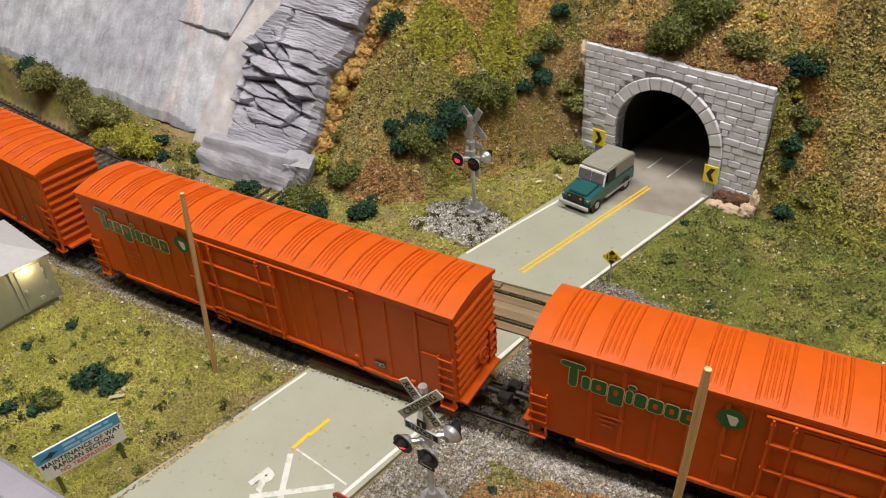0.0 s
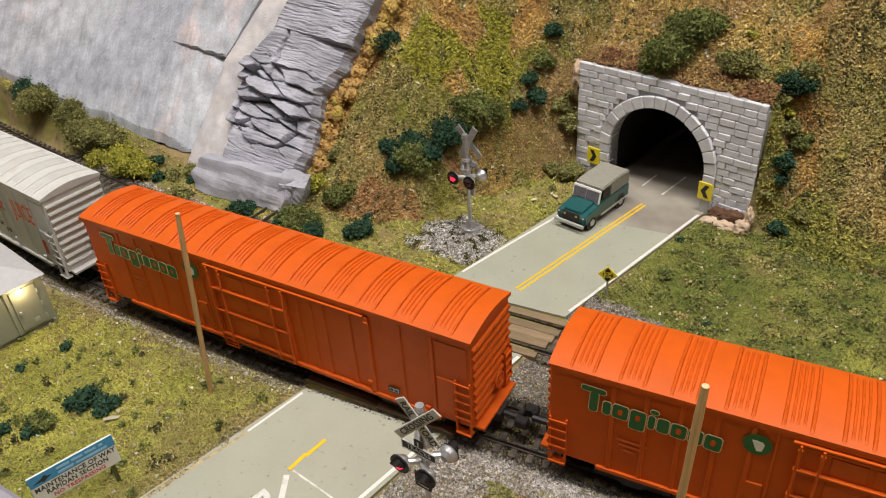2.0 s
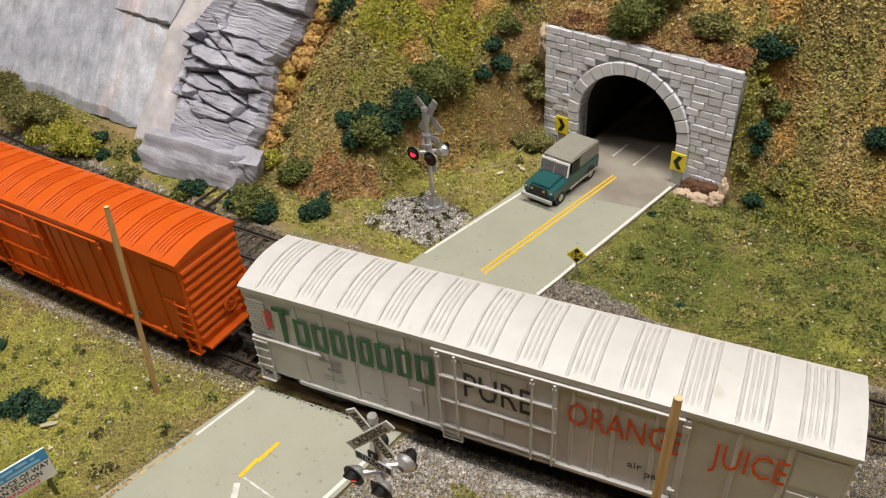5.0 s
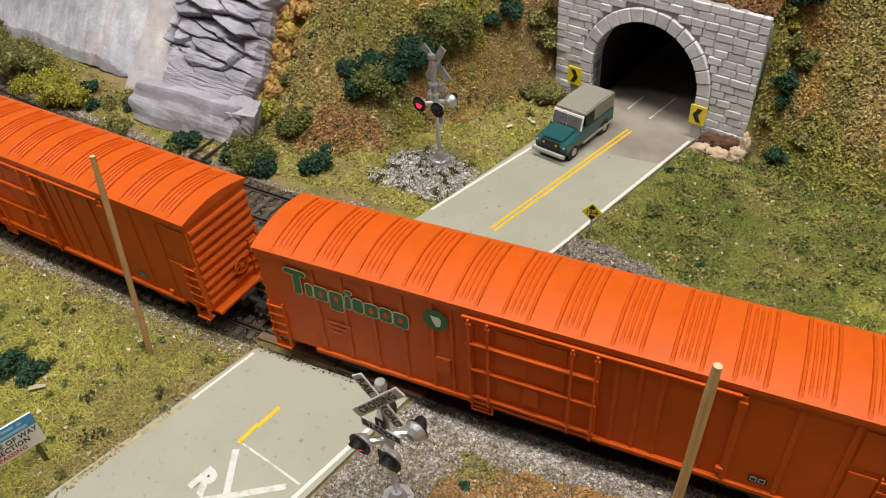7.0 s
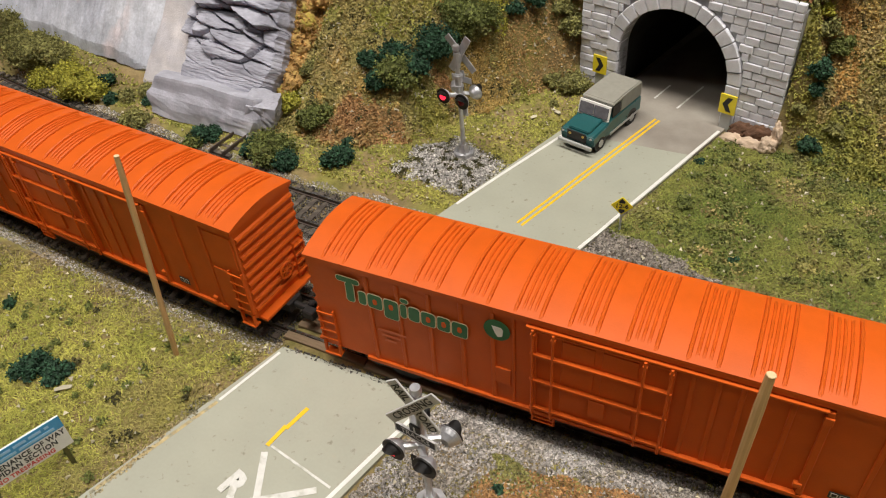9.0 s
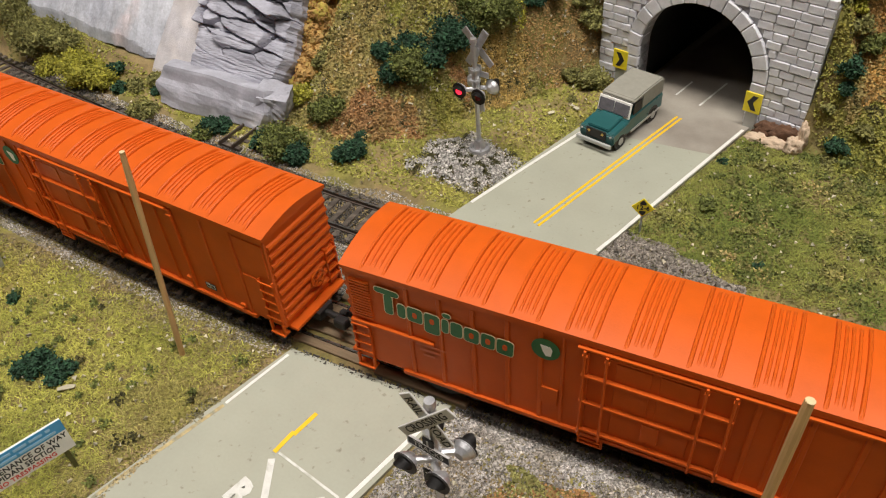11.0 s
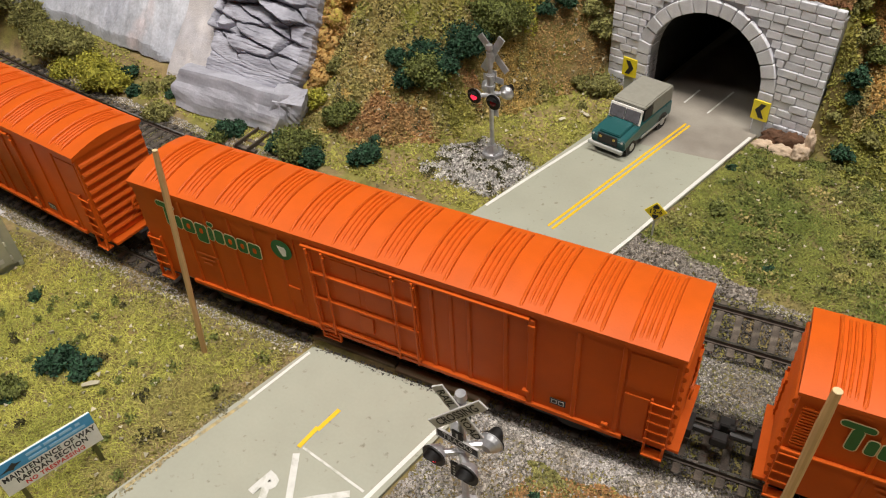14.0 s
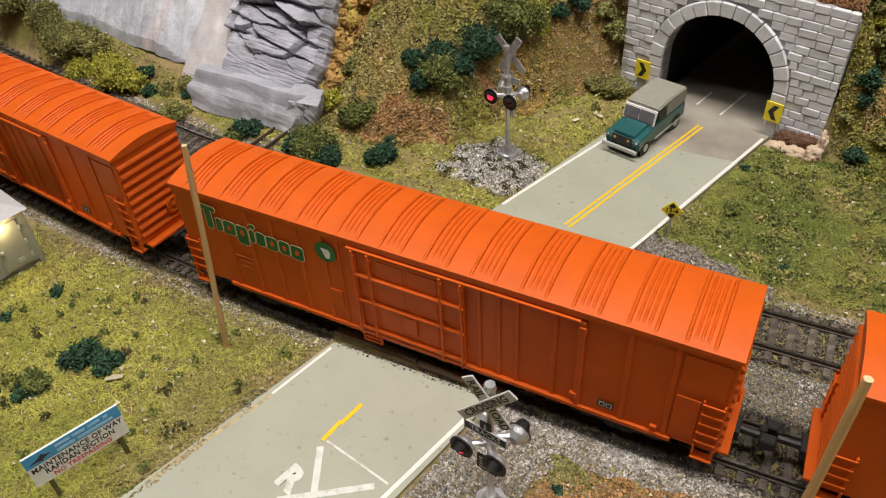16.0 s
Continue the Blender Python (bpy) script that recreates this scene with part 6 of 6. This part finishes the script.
# ---- red road sign ----
rsn = thing("road_sign", mm(6.0, -76.4, -1.0, 0, 0, -8), "red octagonal road sign with pale rim on thin post", "road sign")
bm = bmesh.new()
rod(bm, (0, 0, -1), (0, 0, 24), 0.5, 8)
part("post", bm, BUMPER, rsn)
eight = [(4.4 * math.cos(radians(22.5 + 45 * k)), 4.4 * math.sin(radians(22.5 + 45 * k))) for k in range(8)]
bm = bmesh.new()
prism(bm, eight, 0, 0.4, Matrix.Translation((0, -0.5, 21.6)) @ Matrix.Rotation(radians(90), 4, "X"))
plate = part("plate", bm, RED_INK, rsn, "red octagonal plate")
for x in (-2.4, -0.8, 0.8, 2.4):
    bm = bmesh.new()
    box(bm, x - 0.5, x + 0.5, -1.0, -0.88, 20.6, 22.6)
    part("text_bar", bm, WHITE_INK, plate)

# ---- chevron markers on the portal ----
def chevron(u, flip):
    top = thing("chevron_marker", FACE @ mm(u, -5.0, 0), "yellow curve marker with black chevron on a grey post", "road sign", "curve markers")
    bm = bmesh.new()
    box(bm, -2.6, 2.6, 0.0, 2.4, -2, 9, 0.2)
    part("post", bm, BUMPER, top)
    bm = bmesh.new()
    box(bm, -3.9, 3.9, -0.8, 0.0, 8.2, 18, 0.1)
    plate = part("plate", bm, YELLOW_SIGN, top)
    bm = bmesh.new()
    s = -1 if flip else 1
    prism(bm, [(-2.2 * s, 3.6), (0.2 * s, 3.6), (2.4 * s, 0), (0.2 * s, -3.6), (-2.2 * s, -3.6), (-0.2 * s, 0)], 0, 0.1, Matrix.Translation((0, -0.82, 13.1)) @ Matrix.Rotation(radians(90), 4, "X"))
    part("chevron_mark", bm, BLACK_INK, plate)


chevron(-36.0, False)
chevron(32.6, True)

# ---- off-road car ----
car4 = thing("off_road_car", mm(12.3, 158.6, 0, 0, 0, -15.7) @ Matrix.Diagonal((0.93, 0.87, 0.83, 1)), "teal green off-road car with khaki canvas top", "car")


def profile(name, pts, half, mat, parent, label="", bevel=0.5):
    """A side outline (along the car, height) pulled across its width."""
    bm = bmesh.new()
    prism(bm, pts, -half, half, Matrix(((0, 0, 1, 0), (1, 0, 0, 0), (0, 1, 0, 0), (0, 0, 0, 1))))
    if bevel:
        bmesh.ops.bevel(bm, geom=[e for e in bm.edges], offset=bevel, segments=2, affect="EDGES")
    return part(name, bm, mat, parent, label)


body = profile("body", [(-23.4, 5), (-23.4, 11.4), (-9.5, 12.6), (-8.5, 13.9), (25, 13.9), (25, 5)], 9.3, TEAL, car4)
profile("bonnet", [(-22.2, 11.0), (-22.2, 13.0), (-8.5, 14.4), (-8.5, 12)], 5.8, TEAL, body, bevel=0.4)
profile("wing", [(-23.6, 6), (-23.9, 10.6), (-22.5, 11.6), (-10, 12.7), (-10, 6)], 9.45, TEAL, body, bevel=0.6)
profile("canvas_top", [(-5.6, 22.3), (-4.0, 23.4), (8, 23.9), (24.4, 23.4), (25.2, 22), (25.2, 13.8), (3.5, 13.8), (3.5, 21.3), (-4.8, 21.3)], 9.0, CANVAS, car4, "taut khaki canvas top", 0.6)
profile("screen_frame", [(-9.0, 13.4), (-7.0, 22.0), (-6.0, 22.0), (-8.0, 13.4)], 8.9, WHITE_INK, car4, "pale windscreen frame", 0.2)
for x in (-4.2, 4.2):
    bm = bmesh.new()
    box(bm, x - 3.95, x + 3.95, -0.35, 0.2, -3.2, 3.3, 0.1, Matrix.Translation((0, -8.25, 17.8)) @ Matrix.Rotation(radians(-13), 4, "X"))
    part("windscreen", bm, GLASS_DARK, car4, "tinted windscreen pane")
for s in (-1, 1):
    bm = bmesh.new()
    box(bm, s * 8.75 - 0.2, s * 8.75 + 0.2, -4.5, 3.3, 14.2, 20.8, 0.1)
    part("side_window", bm, BLACK, car4, "dark side window")
    bm = bmesh.new()
    box(bm, s * 9.3 - 0.25, s * 9.3 + 0.25, -6.5, 22, 4.4, 6.0, 0.1)
    part("side_sill", bm, BUMPER, car4)
    bm = bmesh.new()
    rod(bm, (s * 3.7, -23.8, 10.6), (s * 3.7, -24.7, 10.6), 0.75, 14)
    part("headlight", bm, GOLD, car4, "brass-rimmed headlight")
    bm = bmesh.new()
    rod(bm, (s * 8.0, -23.8, 10.4), (s * 8.0, -24.3, 10.4), 0.6, 10)
    part("side_light", bm, BUMPER, car4)
    for y in (-16, 15.6):
        bm = bmesh.new()
        rod(bm, (s * 7.2, 0, 0), (s * 9.5, 0, 0), 4.3, 22)
        bmesh.ops.bevel(bm, geom=[e for e in bm.edges if len(e.link_faces) == 2 and e.calc_face_angle(0) > 1], offset=0.4, segments=2, affect="EDGES")
        wheel = part("wheel", bm, RUBBER, car4, "black tyre", at=mm(0, y, 4.3))
        bm = bmesh.new()
        rod(bm, (s * 9.4, 0, 0), (s * 9.75, 0, 0), 2.2, 16)
        part("hub", bm, BUMPER, wheel, "grey wheel hub")
        # flat black disc on the uncut side stands for the well's shade
        bm = bmesh.new()
        rod(bm, (s * 9.26, y, 4.6), (s * 9.36, y, 4.6), 5.3, 22)
        part("wheel_arch", bm, BLACK, car4)
bm = bmesh.new()
box(bm, -5.4, 5.4, -24.4, -23.6, 7.0, 12.4, 0.15)
part("grille", bm, BLACK, car4, "black radiator grille")
bm = bmesh.new()
box(bm, -9.6, 9.6, -26.4, -25, 4.4, 6.6, 0.25)
part("bumper", bm, BUMPER, car4, "grey front bumper")
bm = bmesh.new()
box(bm, -7, 7, -24, 24.5, 2.6, 5.2, 0.2)
part("chassis", bm, BLACK, car4)

# ---- relay shed ----
shed = thing("relay_shed", mm(-193.5, -37, -0.8, 0, 0, -13.5), "grey green metal shed with a lit door lamp", "shed")
bm = bmesh.new()
box(bm, -44, 0, -31, 14.0, 2.0, 26.5, 0.25)
part("body", bm, SHED, shed)
bm = bmesh.new()
e, zt = 1.6, 33.0
v = [bm.verts.new(c) for c in ((-44 - e, -31 - e, 26.4), (e, -31 - e, 26.4), (e, 14 + e, 26.4), (-44 - e, 14 + e, 26.4), (-22, -16, zt), (-22, -1, zt))]
for f in ((0, 1, 4), (1, 2, 5, 4), (2, 3, 5), (3, 0, 4, 5), (3, 2, 1, 0)):
    bm.faces.new([v[i] for i in f])
part("roof", bm, SHED_ROOF, shed, "pale hipped metal roof")
bm = bmesh.new()
box(bm, -43, -1, -30, 13, -1, 2.1)
part("skid_base", bm, SHED, shed)
for y in (-29, 11.8):
    bm = bmesh.new()
    box(bm, -3, 0.3, y, y + 1.8, -1.2, 2.2, 0.1)
    part("foot", bm, SHED, shed)
bm = bmesh.new()
box(bm, -0.2, 0.5, -1.5, 10.0, 3.2, 24.2, 0.15)
door = part("door", bm, SHED, shed)
bm = bmesh.new()
for z in (6, 13, 20):
    bm = bmesh.new()
    rod(bm, (0.6, 10.2, z - 1), (0.6, 10.2, z + 1), 0.4, 8)
    part("hinge", bm, BUMPER, door)
bm = bmesh.new()
rod(bm, (0.4, 0.2, 13), (1.4, 0.2, 13), 0.7, 10)
part("knob", bm, BUMPER, door, "bright round knob")
bm = bmesh.new()
box(bm, 0.4, 0.7, 4.5, 7, 5.2, 7.2, 0.05)
part("plate", bm, BUMPER, door)
for y in (-3.4, -16, -29.6):
    bm = bmesh.new()
    box(bm, -0.1, 0.45, y - 0.3, y + 0.3, 2.2, 26.3)
    part("seam", bm, SHED, shed)
bm = bmesh.new()
bmesh.ops.create_uvsphere(bm, u_segments=12, v_segments=8, radius=1.1, matrix=Matrix.Translation((1.2, 3.0, 23.8)))
part("door_lamp", bm, LAMP_WARM, shed, "small lit warm white lamp")

# ---- grey beam at the layout's near edge ----
beam = thing("edge_beam", mm(-50, -138.5, 0, 0, 0, -4.2), "plain violet grey beam on two posts", "beam")
BEAM = material("violet_grey_paint", (0.30, 0.29, 0.34), 0.6, vary=0.12, scale=60, bump=0.1)
bm = bmesh.new()
box(bm, -75, 62, -4.2, 4.2, 74, 81, 1.2)
part("rail", bm, BEAM, beam)
for x in (-72, 58):
    bm = bmesh.new()
    box(bm, x - 2.5, x + 2.5, -2.5, 2.5, -6, 74.2, 0.4)
    part("post", bm, BEAM, beam)

# ---- what moves ----
def car_pose(k, t):
    """Pose of the k-th car of the train at t seconds."""
    # the train lags slightly halfway through
    xc = LEAD + SPEED * t - 3.0 * math.exp(-((t - 7.0) / 2.6) ** 2) - PITCH * k - 97.0
    a, b = Vector((xc - 62, bend(xc - 62))), Vector((xc + 62, bend(xc + 62)))
    d = b - a
    return mm(xc, (a.y + b.y) / 2 - 0.3, RAIL_Z, 0, 0, math.degrees(math.atan2(d.y, d.x)))


def motions():
    for k, car in CARS.items():
        walk(car, [(i * 0.5, car_pose(k, i * 0.5)) for i in range(33)])
        # the wheels roll without slipping
        for axle in [o for o in car.children if o.name.startswith("wheelset")]:
            seat = axle.matrix_basis.copy()
            walk(axle, [(f / FPS, seat @ Matrix.Rotation(SPEED * f / FPS / 4.75, 4, "Y")) for f in range(481)])


motions()
